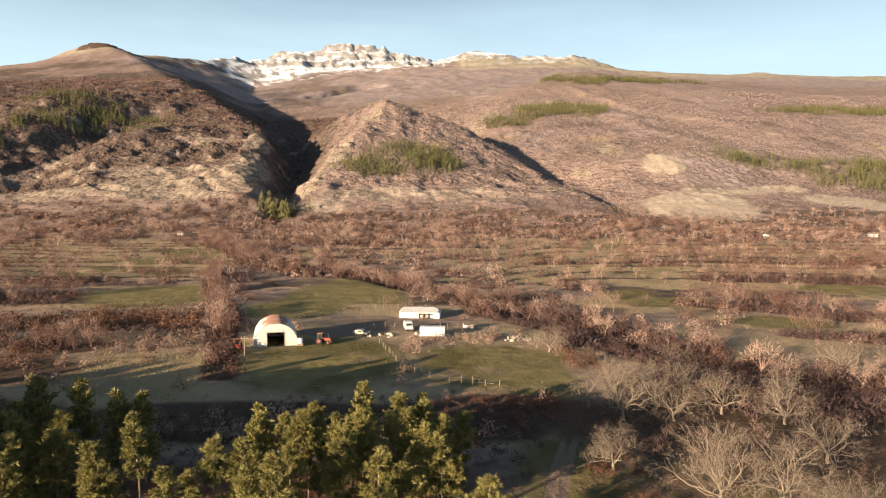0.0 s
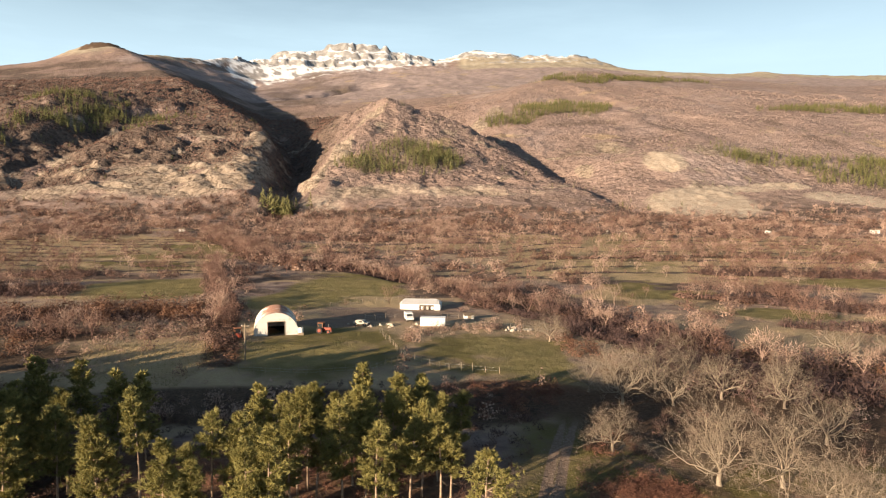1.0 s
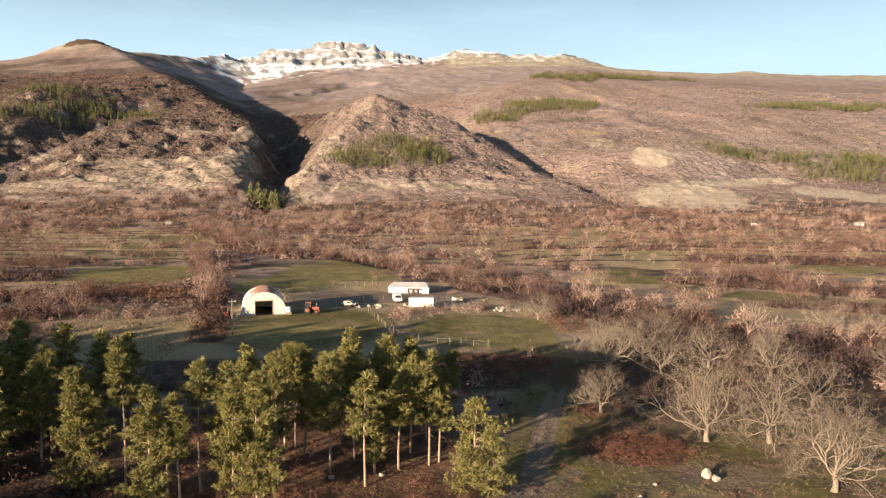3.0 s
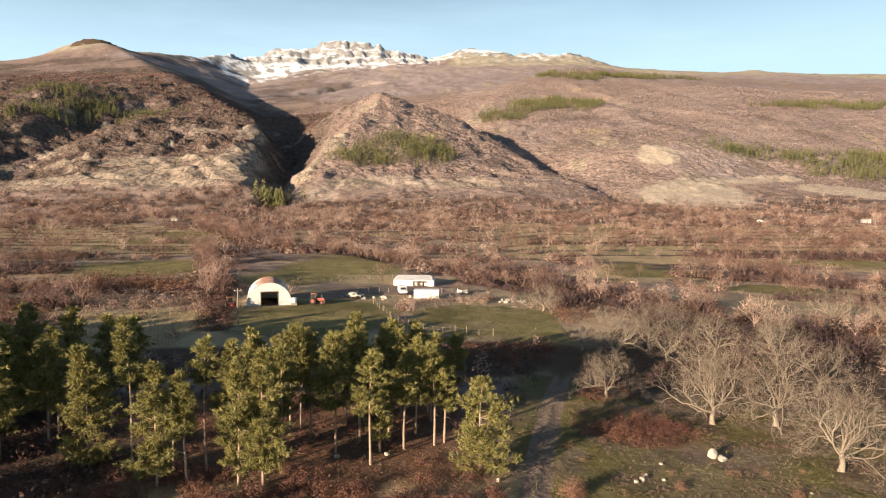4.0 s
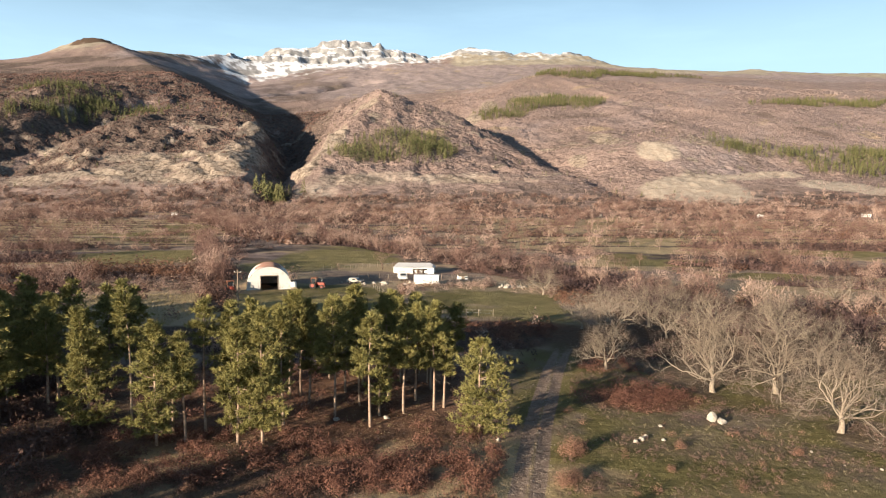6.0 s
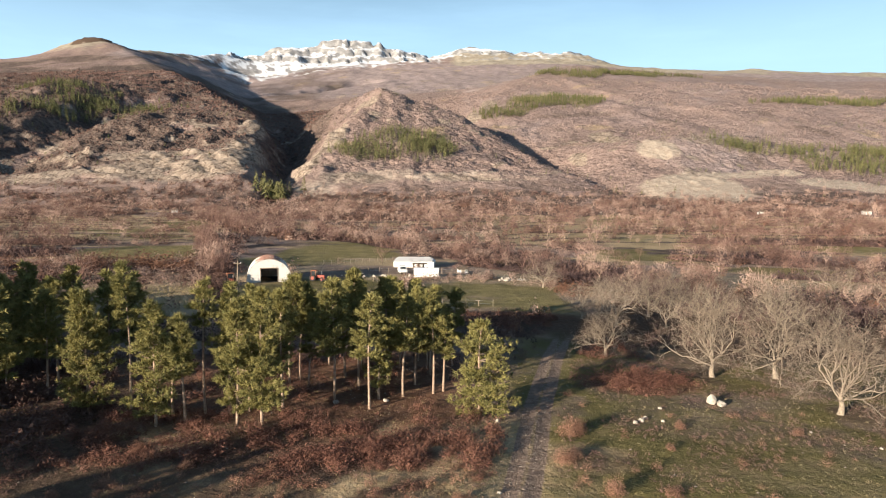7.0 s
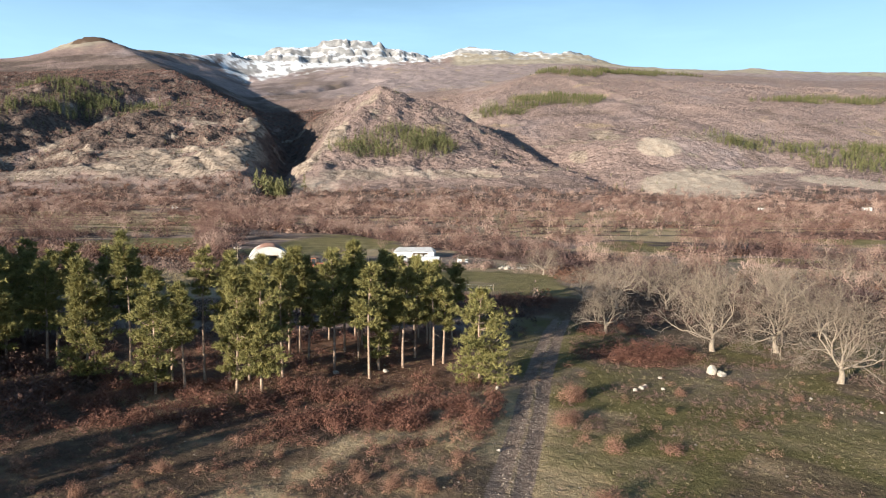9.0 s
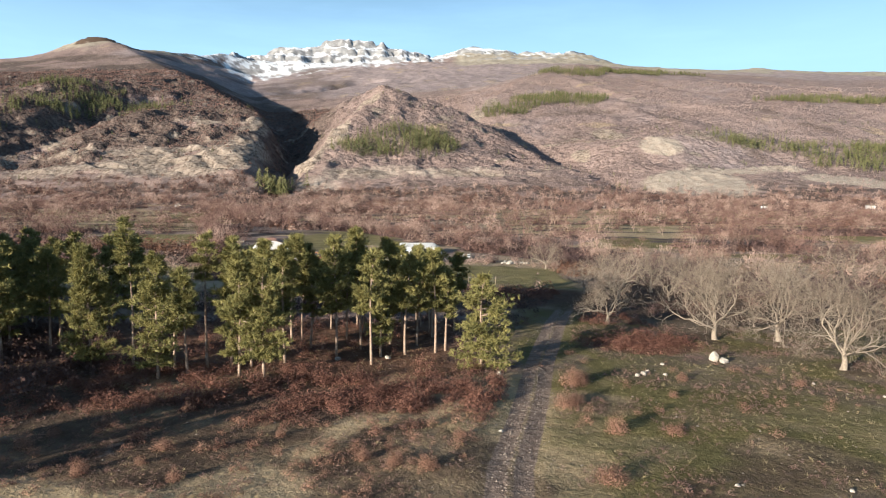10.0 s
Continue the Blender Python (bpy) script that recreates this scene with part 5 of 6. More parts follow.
    keep = (rng.random(len(x)) < smooth(fbm(x / 5 + 44, y / 4, 3) + 0.10 * smooth(y, 34, 44) + 0.08 * smooth(-x, 4, 16), 0.44, 0.62)) & (near_line(x, y, TRACK) > 2.6)
    x, y = np.concatenate([x[keep], 8 + 22 * rng.random(60)]), np.concatenate([y[keep], 38 + 22 * rng.random(60)])
    h = 0.24 + 0.62 * rng.random(len(x)) ** 1.7
    tagged(spread("russet_tufts", x, y, h, h * 1.4, leafy_shape[:4], M_RUSSET, rng, None, 0.03), "low russet tufts strewn over the dull meadow", "bushes", kind="stuff")
    # low dead weeds in drifts over the meadow
    weed = [bush_shape(16, rng, 0.40, 0.065, 0.5) for _ in range(5)]
    x, y = wild(22000, 20, 74, rng, 0.72, 3)
    keep = (near_line(x, y, TRACK) > 2.1) & (rng.random(len(x)) < smooth(fbm(x / 4 + 8, y / 4, 4) + 0.06 * (x < 2), 0.44, 0.60)) & ((y < 56) | (x > 12))
    x, y = x[keep], y[keep]
    h = 0.14 + 0.30 * rng.random(len(x)) ** 1.8
    tagged(spread("dead_weeds", x, y, h, h * 1.5, weed, M_DARK_TWIG, rng, rng.random(len(x)), 0.02), "brown dead weeds in drifts over the meadow", "weeds", kind="stuff")
    # tussocks and weeds of the meadow
    grass = [bush_shape(14, rng, 0.7, 0.05, 0.7) for _ in range(6)]
    x, y = wild(9000, 20, 66, rng, 0.72, 3)
    t = near_line(x, y, TRACK)
    keep = (t > 1.9) & (rng.random(len(x)) < 0.35 + 0.6 * smooth(fbm(x / 5, y / 5, 3), 0.4, 0.6))
    x, y = x[keep], y[keep]
    h = 0.08 + 0.20 * rng.random(len(x)) ** 2
    tagged(spread("grass_tussocks", x, y, h, h * 1.6, grass, M_TUSSOCK, rng, np.clip(fbm(x / 7, y / 7, 3) * 1.5 - 0.3, 0, 1), 0.02), "tufts of dry and green winter grass", "grass", kind="stuff")


build_scrub()
build_stubble()
build_forest()
build_grove()
build_oaks()
build_undergrowth()


# ---- the farm ----
def box(bm, x0, x1, y0, y1, z0, z1, bevel=0.0):
    """A box with softened edges in a bmesh."""
    made = bmesh.ops.create_cube(bm, size=1.0, matrix=Matrix.Translation(((x0 + x1) / 2, (y0 + y1) / 2, (z0 + z1) / 2)) @ Matrix.Diagonal((x1 - x0, y1 - y0, z1 - z0, 1)))
    if bevel:
        edges = list({e for v in made["verts"] for e in v.link_edges})
        bmesh.ops.bevel(bm, geom=edges, offset=bevel, segments=2, affect="EDGES", profile=0.6)
    return bm


def drum(bm, p, q, r0, r1=None, sides=14):
    """A rod or wheel between two points."""
    p, q = Vector(p), Vector(q)
    m = Matrix.Translation((p + q) / 2) @ (q - p).to_track_quat("Z", "Y").to_matrix().to_4x4()
    bmesh.ops.create_cone(bm, cap_ends=True, segments=sides, radius1=r0, radius2=r0 if r1 is None else r1, depth=(q - p).length, matrix=m)
    return bm


def slab(bm, outline, y0, y1):
    """A flat piece in the x-z plane, given thickness along y."""
    a = [bm.verts.new((x, y0, z)) for x, z in outline]
    b = [bm.verts.new((x, y1, z)) for x, z in outline]
    bm.faces.new(a)
    bm.faces.new(b[::-1])
    n = len(a)
    for k in range(n):
        bm.faces.new((a[k], b[k], b[(k + 1) % n], a[(k + 1) % n]))
    bmesh.ops.recalc_face_normals(bm, faces=bm.faces)
    return bm


def painted(name, base, worn, rough=0.55, metal=0.0, scale=1.4, lo=0.5, hi=0.75, bump=0.2):
    g = Mat(name, rough, metal)
    streak = g.noise(scale, 6, 0.65)
    fine = g.noise(scale * 9, 4, 0.6)
    col = g.mix(g.ramp(streak, lo, hi), base, worn)
    g.color(g.mix(g.ramp(fine, 0.45, 0.8, 0, 0.35), col, tuple(c * 0.6 for c in base)))
    g.bump(fine, bump, 0.01)
    return g.m


M_SHEET = painted("weathered_white_sheet", (0.56, 0.545, 0.52), (0.38, 0.35, 0.31), 0.5, 0.0, 0.8)
M_WHITE = painted("white_paint", (0.70, 0.70, 0.68), (0.54, 0.52, 0.48), 0.5, 0.0, 0.7, 0.55, 0.85)
M_TARP = painted("white_tarpaulin", (0.82, 0.82, 0.82), (0.70, 0.70, 0.69), 0.45, 0.0, 0.5, 0.5, 0.9)
M_TIMBER = painted("grey_timber", (0.24, 0.19, 0.14), (0.34, 0.29, 0.23), 0.9, 0.0, 2.5)
M_DARK = painted("dark_interior", (0.035, 0.032, 0.030), (0.06, 0.05, 0.045), 0.9)
M_REDPAINT = painted("faded_red_paint", (0.26, 0.060, 0.040), (0.20, 0.10, 0.07), 0.5)
M_RUBBER = painted("tyre_rubber", (0.022, 0.022, 0.022), (0.06, 0.055, 0.05), 0.9)
M_STEEL = painted("dull_steel", (0.36, 0.36, 0.36), (0.26, 0.20, 0.15), 0.45, 0.7)
M_BONE = painted("pale_limestone", (0.42, 0.375, 0.315), (0.27, 0.235, 0.19), 0.9, 0.0, 1.8, 0.45, 0.7, 0.6)
M_BEIGE = painted("beige_paint", (0.40, 0.36, 0.30), (0.30, 0.27, 0.22), 0.4)
M_RUSTY = painted("rusty_sheet", (0.33, 0.14, 0.075), (0.22, 0.10, 0.06), 0.8)


def rust_roof():
    """Pale sheet with a broad band of rust along the crown."""
    g = Mat("rusting_roof_sheet", 0.6)
    sep = g.n.new("ShaderNodeSeparateXYZ")
    g.l.new(g.co, sep.inputs["Vector"])
    n = g.noise(0.55, 5, 0.65)
    fac = g.math("ADD", g.math("MULTIPLY", sep.outputs["Z"], 0.16), g.math("MULTIPLY", n, 0.75))
    rust = g.mix(g.ramp(g.noise(3.0, 5), 0.3, 0.7), (0.27, 0.135, 0.095), (0.40, 0.25, 0.19))
    g.color(g.mix(g.ramp(fac, 0.95, 1.10), g.mix(g.ramp(n, 0.4, 0.7), (0.66, 0.64, 0.60), (0.45, 0.42, 0.38)), rust))
    g.bump(g.noise(6, 4), 0.2, 0.02)
    return g.m


M_GLASS = Mat("vehicle_glass", 0.08)
M_GLASS.color((0.03, 0.035, 0.04))
M_GLASS.b.inputs["Specular IOR Level"].default_value = 0.6
M_GLASS = M_GLASS.m


def ground_at(x, y):
    return float(height(np.array([float(x)]), np.array([float(y)]))[0])


def build_arch_shed():
    w, hgt, deep, door_w, door_h = 4.45, 4.75, 10.5, 1.72, 2.85
    ob = thing("arch_shed", pose(-35.1, 136.2, ground_at(-35.1, 137) - 0.05, 0, 0, 15), "white arched metal barn with a rusting roof and open front", "barn")
    # roof: ribbed shell
    arc = [(w * math.cos(a), hgt * max(math.sin(a), 0.0) ** 0.92) for a in np.linspace(math.pi, 0, 29)]
    roof_mat = rust_roof()
    strips = 11
    for k in range(strips):
        bm = bmesh.new()
        y0, y1 = deep * k / strips, deep * (k + 1) / strips + 0.04
        rows = []
        for j in range(7):
            y = y0 + (y1 - y0) * j / 6
            g = 1.0 + 0.007 * math.cos(j * math.pi) + 0.002 * (k % 2)
            rows.append([[bm.verts.new((x * g * s, y, z * g * s)) for x, z in arc] for s in (1.0, 0.985)])
        for a, b in zip(rows, rows[1:]):
            for s in (0, 1):
                for i in range(len(arc) - 1):
                    quad = (a[s][i], a[s][i + 1], b[s][i + 1], b[s][i])
                    bm.faces.new(quad if s == 0 else quad[::-1])
        part("roof_sheet", bm, roof_mat, ob)

    def top(x):
        return hgt * max(1 - (x / w) ** 2, 0.0) ** 0.46

    # front and back walls of upright sheets
    for y0, open_door in ((0.02, True), (deep - 0.06, False)):
        xs = sorted([*np.linspace(-w, -door_w, 4), *np.linspace(-door_w, door_w, 5)[1:-1], *np.linspace(door_w, w, 4)])
        for a, b in zip(xs, xs[1:]):
            a, b = a + 0.006, b - 0.006
            low = 0.0
            if open_door:
                low = door_h if abs(a + b) / 2 < door_w else 0.0
            pts = [(a, low), (b, low)] + [(x, max(top(x) - 0.05, low + 0.02)) for x in np.linspace(b, a, 5)]
            bm = slab(bmesh.new(), pts, y0 - 0.012 * (abs(a) % 1 > 0.5), y0 + 0.04)
            part("wall_sheet", bm, M_SHEET, ob)
    frame_bm = bmesh.new()
    for x in (-door_w, door_w):
        box(frame_bm, x - 0.06, x + 0.06, -0.06, 0.10, 0, door_h, 0.01)
    box(frame_bm, -door_w - 0.06, door_w + 0.06, -0.06, 0.10, door_h, door_h + 0.14, 0.01)
    part("door_frame", frame_bm, M_TIMBER, ob)
    part("floor_slab", box(bmesh.new(), -w + 0.1, w - 0.1, 0.0, deep - 0.1, -0.25, 0.06, 0.02), M_DARK, ob)
    for y in (2.5, 5.0, 7.5):
        wood = Wood()
        wood.tube([(x * 0.96, y, z * 0.96) for x, z in arc[::2]], [0.06] * 15, 5)
        rib = new("rib", wood.mesh("shed_rib", M_TIMBER))
        rib.parent = ob
    return ob


def build_tractor(m, label, paint):
    ob = thing("tractor", m, label, "tractor")
    body = bmesh.new()
    box(body, -0.32, 0.32, -1.55, 0.35, 0.65, 1.25, 0.08)
    box(body, -0.26, 0.26, -1.62, -1.50, 0.72, 1.15, 0.03)
    box(body, -0.55, 0.55, 0.25, 1.25, 0.70, 1.05, 0.06)
    part("body", body, paint, ob)
    cab = bmesh.new()
    for x in (-0.62, 0.56):
        for y in (0.10, 1.10):
            box(cab, x, x + 0.06, y, y + 0.06, 1.0, 2.15)
    box(cab, -0.68, 0.68, 0.05, 1.22, 2.12, 2.24, 0.04)
    part("cab", cab, M_RUSTY, ob, "rusty cab frame and roof")
    part("cab_glass", box(bmesh.new(), -0.58, 0.58, 0.14, 1.08, 1.15, 2.10, 0.02), M_GLASS, ob)
    part("exhaust", drum(bmesh.new(), (0.2, -0.9, 1.2), (0.2, -0.9, 1.95), 0.04), M_STEEL, ob)
    for x in (-0.95, 0.65):
        tyre = part("rear_wheel", drum(bmesh.new(), (x, 0.75, 0.68), (x + 0.32, 0.75, 0.68), 0.70, None, 22), M_RUBBER, ob)
        part("rim", drum(bmesh.new(), (x - 0.02, 0.75, 0.68), (x + 0.34, 0.75, 0.68), 0.36, None, 16), paint, tyre)
        x2 = x * 0.86
        front = part("front_wheel", drum(bmesh.new(), (x2, -1.15, 0.40), (x2 + 0.22, -1.15, 0.40), 0.42, None, 18), M_RUBBER, ob)
        part("rim", drum(bmesh.new(), (x2 - 0.02, -1.15, 0.40), (x2 + 0.24, -1.15, 0.40), 0.20, None, 12), paint, front)
    return ob


def build_van(m, label, paint, tall=1.9, long=4.4):
    ob = thing("van" if tall > 1.6 else "car", m, label, "van" if tall > 1.6 else "car", "")
    w = 0.85
    bm = bmesh.new()
    prof = [(-long / 2, 0.35), (long / 2, 0.35), (long / 2, 0.95), (long / 2 - 0.15, tall * (0.97 if tall > 1.6 else 0.66)), (long / 2 - 0.7, tall), (-long * 0.12, tall), (-long * 0.30, tall * 0.58), (-long / 2 + 0.05, tall * 0.48)]
    a = [bm.verts.new((-w, y, z)) for y, z in prof]
    b = [bm.verts.new((w, y, z)) for y, z in prof]
    bm.faces.new(a[::-1])
    bm.faces.new(b)
    for k in range(len(a)):
        bm.faces.new((a[k], a[(k + 1) % len(a)], b[(k + 1) % len(a)], b[k]))
    bmesh.ops.recalc_face_normals(bm, faces=bm.faces)
    bmesh.ops.bevel(bm, geom=list(bm.edges), offset=0.09, segments=2, affect="EDGES", profile=0.6)
    part("body", bm, paint, ob)
    shield = slab(bmesh.new(), [(-w + 0.15, 0.0), (w - 0.15, 0.0), (w - 0.22, tall * 0.34), (-w + 0.22, tall * 0.34)], -0.01, 0.012)
    run, rise = long * 0.18, tall * 0.42
    shield.transform(Matrix.Translation((0, -long * 0.30 + 0.06 - 0.03, tall * 0.61 + 0.03)) @ Matrix.Rotation(-math.atan2(run, rise), 4, "X"))
    part("windscreen", shield, M_GLASS, ob)
    for side in (-1, 1):
        x = side * w
        part("side_window", box(bmesh.new(), x - 0.012, x + 0.012, -long * 0.12, long * 0.10, tall * 0.62, tall * 0.88, 0.004), M_GLASS, ob)
        part("headlight", box(bmesh.new(), x * 0.72 - 0.13, x * 0.72 + 0.13, -long / 2 - 0.01, -long / 2 + 0.06, 0.62, 0.78, 0.02), M_STEEL, ob)
        for y in (-long * 0.31, long * 0.30):
            tyre = part("wheel", drum(bmesh.new(), (x - 0.12 * side, y, 0.33), (x + 0.03 * side, y, 0.33), 0.33, None, 18), M_RUBBER, ob)
            part("rim", drum(bmesh.new(), (x - 0.1 * side, y, 0.33), (x + 0.045 * side, y, 0.33), 0.18, None, 12), M_STEEL, tyre)
    part("bumper", box(bmesh.new(), -w + 0.05, w - 0.05, -long / 2 - 0.06, -long / 2 + 0.08, 0.36, 0.54, 0.03), M_RUBBER, ob)
    return ob


def build_low_barn():
    """A long low stable under white sheeting, dark and open on one side."""
    ob = thing("stable", pose(-7.6, 174, ground_at(-7.6, 174) - 0.05, 0, 0, -4), "long low stable under white sheeting, its dark side open", "barn")
    half, deep, eave, ridge = 5.2, 5.0, 1.5, 2.55
    walls = [(-half, -0.2), (3.6, half)]
    for a, b in walls:
        part("front_wall", box(bmesh.new(), a, b, 0, 0.14, 0, eave, 0.01), M_WHITE, ob)
    part("lintel", box(bmesh.new(), -0.2, 3.6, 0.0, 0.14, 1.3, eave, 0.01), M_WHITE, ob)
    part("back_wall", box(bmesh.new(), -half, half, deep - 0.14, deep, 0, eave, 0.01), M_TIMBER, ob)
    for x in (-half, half - 0.14):
        part("end_wall", box(bmesh.new(), x, x + 0.14, 0.14, deep - 0.14, 0, eave, 0.01), M_WHITE, ob)
    for x in (0.9, 2.2):
        part("post", box(bmesh.new(), x, x + 0.14, 0.02, 0.16, 0, 1.3, 0.01), M_TIMBER, ob)
    part("floor_slab", box(bmesh.new(), -half + 0.15, half - 0.15, 0.1, deep - 0.15, -0.1, 0.04, 0.01), M_DARK, ob)
    # roof: sheets from eave to ridge, hipped at both ends
    n = 9
    e = half + 0.25
    for k in range(n):
        a, b = -e + 2 * e * k / n, -e + 2 * e * (k + 1) / n + 0.02
        for front in (True, False):
            bm = bmesh.new()
            ye, yr = (-0.3, deep / 2) if front else (deep + 0.3, deep / 2)

            def up(x, y):
                return min(eave + (ridge - eave) * (1 - abs(y - deep / 2) / (deep / 2 + 0.3)), eave + (e - abs(x)) * 1.15) + 0.05

            cols = 5
            grid = []
            for i in range(3):
                x = a + (b - a) * i / 2
                grid.append([bm.verts.new((x, ye + (yr - ye) * j / cols, up(x, ye + (yr - ye) * j / cols) + 0.012 * (i % 2) - 0.05 * math.sin(math.pi * j / cols))) for j in range(cols + 1)])
            for i in range(2):
                for j in range(cols):
                    bm.faces.new((grid[i][j], grid[i + 1][j], grid[i + 1][j + 1], grid[i][j + 1]))
            bmesh.ops.solidify(bm, geom=list(bm.faces), thickness=0.03)
            bmesh.ops.recalc_face_normals(bm, faces=bm.faces)
            part("roof_sheet", bm, M_TARP, ob)
    for x in (0.2, 1.5, 2.7):
        part("feed_sack", box(bmesh.new(), x, x + 0.8, 0.5, 1.1, 0.04, 0.85, 0.12), M_WHITE, ob)
    return ob


def build_site_cabin():
    ob = thing("site_cabin", pose(-3.7, 149.0, ground_at(-3.7, 149.5) - 0.02, 0, 0, -3), "long white metal cabin on low skids", "cabin")
    part("body", box(bmesh.new(), -2.75, 2.75, 0, 2.2, 0.22, 1.95, 0.05), M_WHITE, ob)
    part("roof", box(bmesh.new(), -2.82, 2.82, -0.08, 2.28, 1.95, 2.06, 0.03), M_TARP, ob)
    for k in range(12):
        x = -2.55 + 0.455 * k
        if 4 < k < 7:
            continue
        part("wall_rib", box(bmesh.new(), x, x + 0.10, -0.035, 0.0, 0.30, 1.88, 0.01), M_WHITE, ob)
    door = part("door", box(bmesh.new(), -0.38, 0.32, -0.03, 0.02, 0.30, 1.86, 0.01), M_SHEET, ob)
    part("handle", box(bmesh.new(), 0.20, 0.25, -0.07, -0.03, 1.0, 1.14, 0.01), M_STEEL, door)
    for y in (0.15, 1.85):
        part("skid", box(bmesh.new(), -2.6, 2.6, y, y + 0.2, -0.02, 0.22, 0.02), M_TIMBER, ob)
    return ob


def build_hut(x, y, turn, size, label):
    ob = thing("hut", pose(x, y, ground_at(x, y) - 0.05, 0, 0, turn), label, "hut", "huts across the valley")
    w, d, h = 2.2 * size, 1.7 * size, 2.1 * size
    bm = bmesh.new()
    box(bm, -w, w, -d, d, 0, h, 0.02)
    part("wall", bm, M_WHITE, ob)
    for s in (-1, 1):
        bm = bmesh.new()
        pts = [(-w - 0.2, s * (d + 0.3), h - 0.1), (w + 0.2, s * (d + 0.3), h - 0.1), (w + 0.2, 0, h + 0.9 * size), (-w - 0.2, 0, h + 0.9 * size)]
        f = bm.faces.new([bm.verts.new(p) for p in pts])
        bmesh.ops.solidify(bm, geom=[f], thickness=0.08)
        part("roof", bm, M_TIMBER, ob, "grey roof slope")
    part("door", box(bmesh.new(), -0.4, 0.4, -d - 0.03, -d + 0.02, 0, 1.8 * size, 0.01), M_TIMBER, ob)
    part("window", box(bmesh.new(), w * 0.4, w * 0.4 + 0.7, -d - 0.03, -d + 0.02, 0.9 * size, 1.5 * size, 0.01), M_GLASS, ob)
    return ob


def build_boulder(seed, m, label, mat, group=""):
    """A broken stone: a lump with planed faces and rough edges."""
    rng = np.random.default_rng(seed)
    bm = bmesh.new()
    bmesh.ops.create_icosphere(bm, subdivisions=3, radius=1.0)
    cuts = [(Vector(rng.normal(size=3)).normalized(), 0.62 + 0.3 * rng.random()) for _ in range(9)]
    for v in bm.verts:
        for n, d in cuts:
            over = v.co.dot(n) - d
            if over > 0:
                v.co -= n * over * 0.92
        v.co += v.co.normalized() * 0.07 * noise.fractal(v.co * 2.2 + Vector((seed, 0, 0)), 0.8, 2.0, 3)
    me = bpy.data.meshes.new("boulder")
    bm.to_mesh(me)
    bm.free()
    me.materials.append(mat)
    ob = new("boulder", me)
    ob.matrix_world = m
    return tagged(ob, label, "rock", group)


def build_fences():
    rng = np.random.default_rng(61)
    bm = bmesh.new()
    drum(bm, (0, 0, -0.2), (0, 0, 1.25), 0.075, 0.055, 7)
    post_me = bpy.data.meshes.new("post")
    bm.to_mesh(post_me)
    bm.free()
    post_me.materials.append(M_TIMBER)
    runs = [([(-34, 108.5), (-23, 107.5), (-13, 110), (-8, 119), (-15, 143)], "field fence of grey wooden posts and wire"), ([(1.5, 148), (10, 152), (17, 148), (23, 141)], "paddock fence of uneven grey posts"),
            ([(-31, 176), (-22, 184), (-12, 189), (-2, 186)], "pasture fence of thin wooden posts"), ([(-20, 158), (-13, 160), (-6, 161), (2, 160), (8, 163)], "yard fence of wooden posts before the stable"),
            ([(-8, 119), (0, 112), (10, 108)], "low fence of posts along the hedge")]
    for line, label in runs:
        a = line[0]
        ob = thing("fence", pose(a[0], a[1], ground_at(*a)), label, "fence", "farm fences")
        places = []
        for p, q in zip(line, line[1:]):
            n = max(1, round(math.dist(p, q) / 2.1))
            places += [(p[0] + (q[0] - p[0]) * k / n, p[1] + (q[1] - p[1]) * k / n) for k in range(n)]
        tops = []
        for x, y in places:
            x, y = x + 0.15 * rng.normal(), y + 0.15 * rng.normal()
            o = new("post", post_me)
            o.parent = ob
            z = ground_at(x, y)
            o.matrix_local = pose(x - a[0], y - a[1], z - ground_at(*a), 3 * rng.normal(), 3 * rng.normal(), 0) @ Matrix.Diagonal((0.8, 0.8, 0.75 + 0.35 * rng.random(), 1))
            tops.append((x - a[0], y - a[1], z - ground_at(*a)))
        for zz in (0.45, 0.9):
            w = Wood()
            w.tube([(p[0], p[1], p[2] + zz) for p in tops], [0.012] * len(tops), 3)
            wire = new("wire", w.mesh("fence_wire", M_STEEL))
            wire.parent = ob


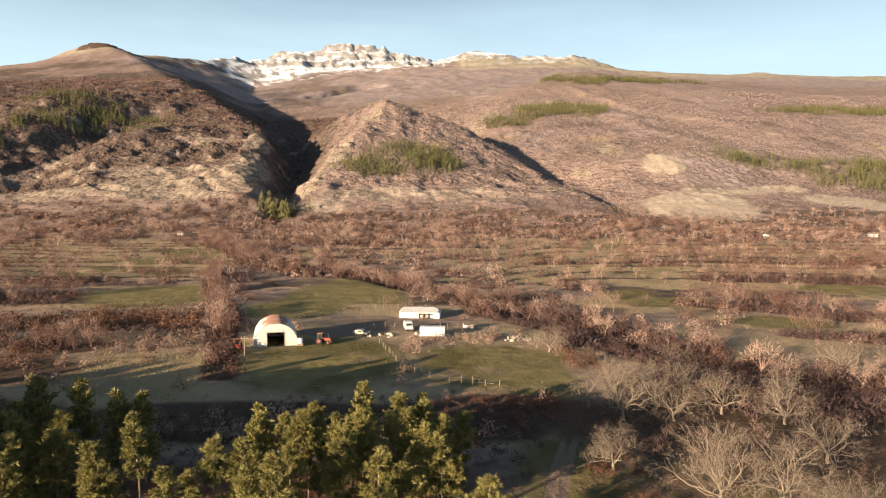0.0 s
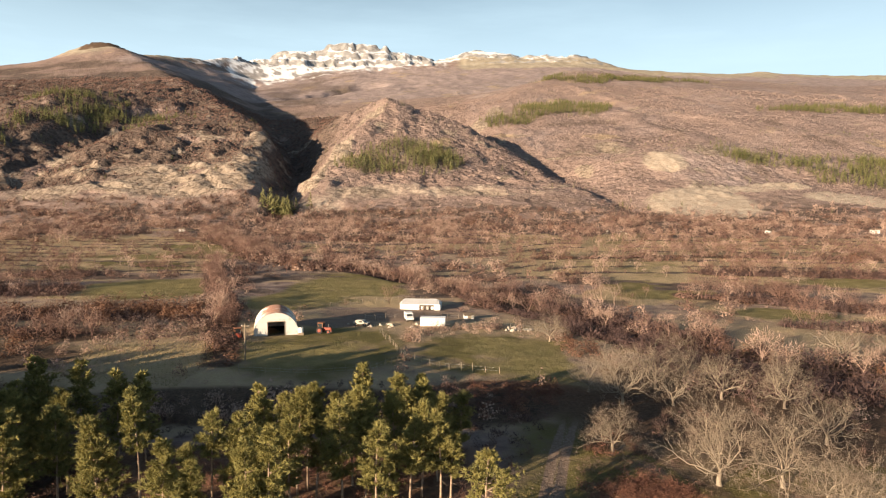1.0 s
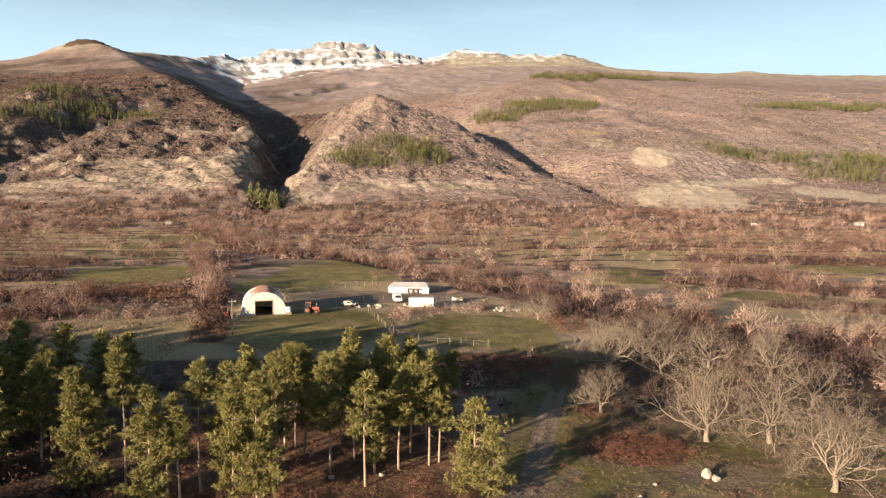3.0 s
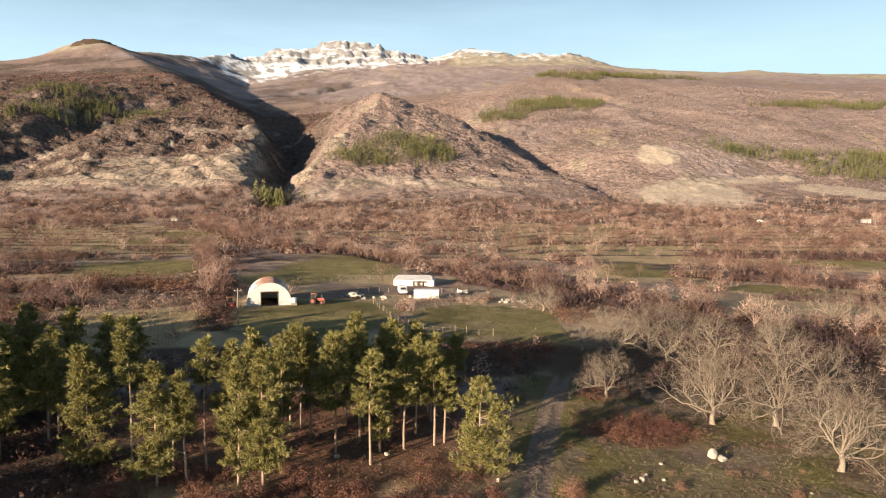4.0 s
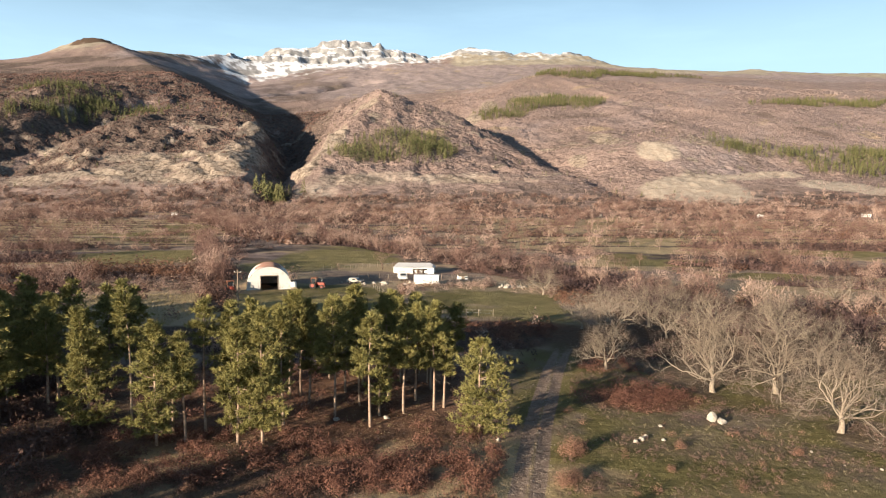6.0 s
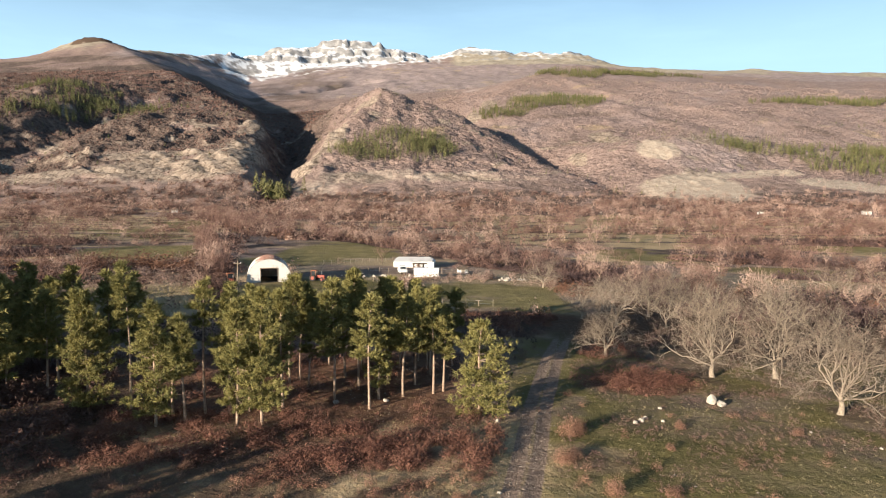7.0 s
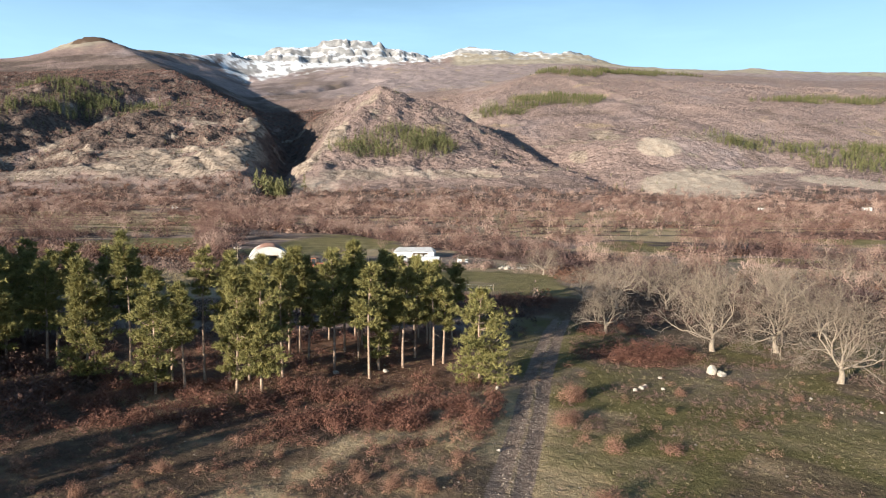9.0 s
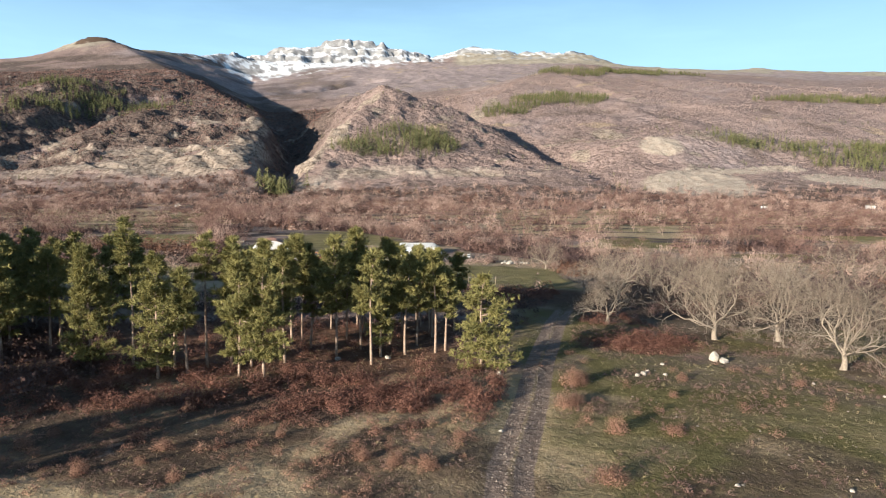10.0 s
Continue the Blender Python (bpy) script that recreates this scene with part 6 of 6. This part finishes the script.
def build_farm():
    build_arch_shed()
    build_low_barn()
    build_site_cabin()
    build_tractor(pose(-41.6, 132.2, ground_at(-41.6, 132.2), 0, 0, 30), "small red tractor with a rusty cab beside the barn", M_REDPAINT)
    build_tractor(pose(-26.0, 139.5, ground_at(-26.0, 139.5), 0, 0, 80), "old red tractor parked in the yard", M_REDPAINT)
    build_van(pose(-9.4, 156.5, ground_at(-9.4, 156.5), 0, 0, 12), "white van parked in the farm yard", M_WHITE)
    build_van(pose(-19.5, 149.5, ground_at(-19.5, 149.5), 0, 0, 75), "pale beige car parked on the grass", M_BEIGE, 1.25, 3.4)
    # small outbuilding, water tank, trailer
    tank = thing("water_tank", pose(-30.4, 137.4, ground_at(-30.4, 137.4), 0, 0, 10), "white plastic water tank on a timber stand", "tank")
    part("tank", drum(bmesh.new(), (0, 0, 0.5), (0, 0, 1.5), 0.55, 0.52, 18), M_WHITE, tank)
    part("lid", drum(bmesh.new(), (0, 0, 1.5), (0, 0, 1.58), 0.22, 0.20, 12), M_STEEL, tank)
    part("stand", box(bmesh.new(), -0.6, 0.6, -0.6, 0.6, -0.05, 0.5, 0.03), M_TIMBER, tank)
    build_hut(4.6, 160.5, 10, 0.5, "small pale hut with a grey roof by the paddock")
    build_hut(-160, 405, 20, 0.8, "small pale hut among the scrub")
    build_hut(-268, 400, -15, 0.7, "small pale hut below the rock band")
    build_hut(195, 415, 8, 1.1, "low pale house far across the valley")
    build_hut(260, 418, -10, 1.0, "low pale house far across the valley")
    # power pole at the field's corner
    pole = thing("utility_pole", pose(-35.4, 116.0, ground_at(-35.4, 116.0)), "weathered wooden pole at the edge of the field", "pole")
    part("shaft", drum(bmesh.new(), (0, 0, -0.3), (0.1, 0, 6.6), 0.13, 0.09, 9), M_TIMBER, pole)
    part("crossarm", box(bmesh.new(), -0.55, 0.75, -0.05, 0.05, 6.1, 6.22, 0.01), M_TIMBER, pole)
    for x in (-0.45, 0.65):
        part("insulator", drum(bmesh.new(), (x, 0, 6.22), (x, 0, 6.38), 0.05, 0.03, 8), M_WHITE, pole)
    build_fences()
    # heaps of stone and rusty scrap at the paddock
    rng = np.random.default_rng(63)
    for k in range(16):
        x, y, s = 12 + 6 * rng.random(), 146 + 4 * rng.random(), 0.25 + 0.45 * rng.random()
        build_boulder(70 + k % 4, pose(x, y, ground_at(x, y) + 0.2 * s, 0, 0, 40 * k) @ Matrix.Diagonal((s, s * 0.8, s * 0.7, 1)), "pale field stone from a tumbled heap", M_BONE, "field stones")
    for k in range(18):
        x, y, s = -24 + 19 * rng.random(), 147.5 + 4.5 * rng.random(), 0.22 + 0.4 * rng.random()
        build_boulder(70 + k % 4, pose(x, y, ground_at(x, y) + 0.2 * s, 0, 0, 53 * k) @ Matrix.Diagonal((s * 1.3, s * 0.8, s * 0.7, 1)), "pale rubble lying about the farm yard", M_BONE, "yard rubble")
    for k in range(18):
        s = 0.25 + 0.5 * rng.random() ** 2
        x, y = 62 + 46 * rng.random() + 3 * rng.normal(), 415 + 5 * rng.normal()
        build_boulder(70 + k % 4, pose(x, y, ground_at(x, y) + 0.3 * s, 0, 0, 31 * k) @ Matrix.Diagonal((s * 1.7, s, s, 1)), "pale stone of a broken boundary wall", M_BONE, "wall stones")


def build_stones():
    # the split white boulder under the oaks, and stones in the meadow
    spots = [(23.35, 57.4, 0.46, 0.60), (24.05, 56.9, 0.56, 0.34), (15.9, 52.7, 0.30, 0.22), (16.4, 53.4, 0.22, 0.18), (15.3, 52.2, 0.26, 0.2), (4.4, 52.2, 0.26, 0.2), (14.4, 31.6, 0.14, 0.10), (19.6, 31.0, 0.16, 0.10),
             (17.6, 52.6, 0.22, 0.15), (18.4, 55.8, 0.2, 0.15), (3.5, 39.5, 0.18, 0.10), (-33.5, 44.6, 0.3, 0.2), (-9.2, 57.4, 0.35, 0.2), (-4.9, 57.9, 0.3, 0.2), (28.2, 50.4, 0.16, 0.10), (31.4, 47.0, 0.15, 0.10)]
    for k, (x, y, s, h) in enumerate(spots):
        build_boulder(80 + k % 5, pose(x, y, ground_at(x, y) + 0.35 * h, 8 * (k % 3), 5 * (k % 2), 57 * k) @ Matrix.Diagonal((s, s * 0.75, h, 1)),
                      "split pale limestone boulder below the oaks" if k < 2 else "pale stone lying in the meadow grass", M_BONE, "meadow stones")
    # gravel of the track and stray pebbles
    rng = np.random.default_rng(64)
    n = 3600
    seg = rng.random(n) ** 1.3
    ty = 16 + 70 * seg
    tx = np.interp(ty, [p[1] for p in TRACK], [p[0] for p in TRACK]) + rng.normal(size=n) * 0.9
    far_x, far_y = wild(900, 20, 62, rng, 0.7, 2)
    x, y = np.concatenate([tx, far_x]), np.concatenate([ty, far_y])
    s = 0.015 + 0.05 * rng.random(len(x)) ** 3
    s[n:] *= 1.4
    shapes = []
    for _ in range(4):
        p = rng.normal(size=(6, 3))
        p /= np.linalg.norm(p, axis=1)[:, None]
        p = np.array([[1, 0, 0], [-1, 0, 0], [0, 1, 0], [0, -1, 0], [0, 0, 0.8], [0, 0, -0.8]]) * (0.7 + 0.5 * rng.random((6, 1))) + 0.1 * p
        idx = [(0, 2, 4), (2, 1, 4), (1, 3, 4), (3, 0, 4), (2, 0, 5), (1, 2, 5), (3, 1, 5), (0, 3, 5)]
        shapes.append(np.array([[p[i] for i in f] for f in idx]))
    tagged(spread("track_gravel", x, y, s, s * 1.4, shapes, M_GRAVEL, rng), "loose pale gravel and pebbles on the track", "gravel", kind="stuff")


M_GRAVEL = leafy("gravel", (0.17, 0.130, 0.100), (0.30, 0.245, 0.195), 0.9, 0)
build_farm()
build_stones()
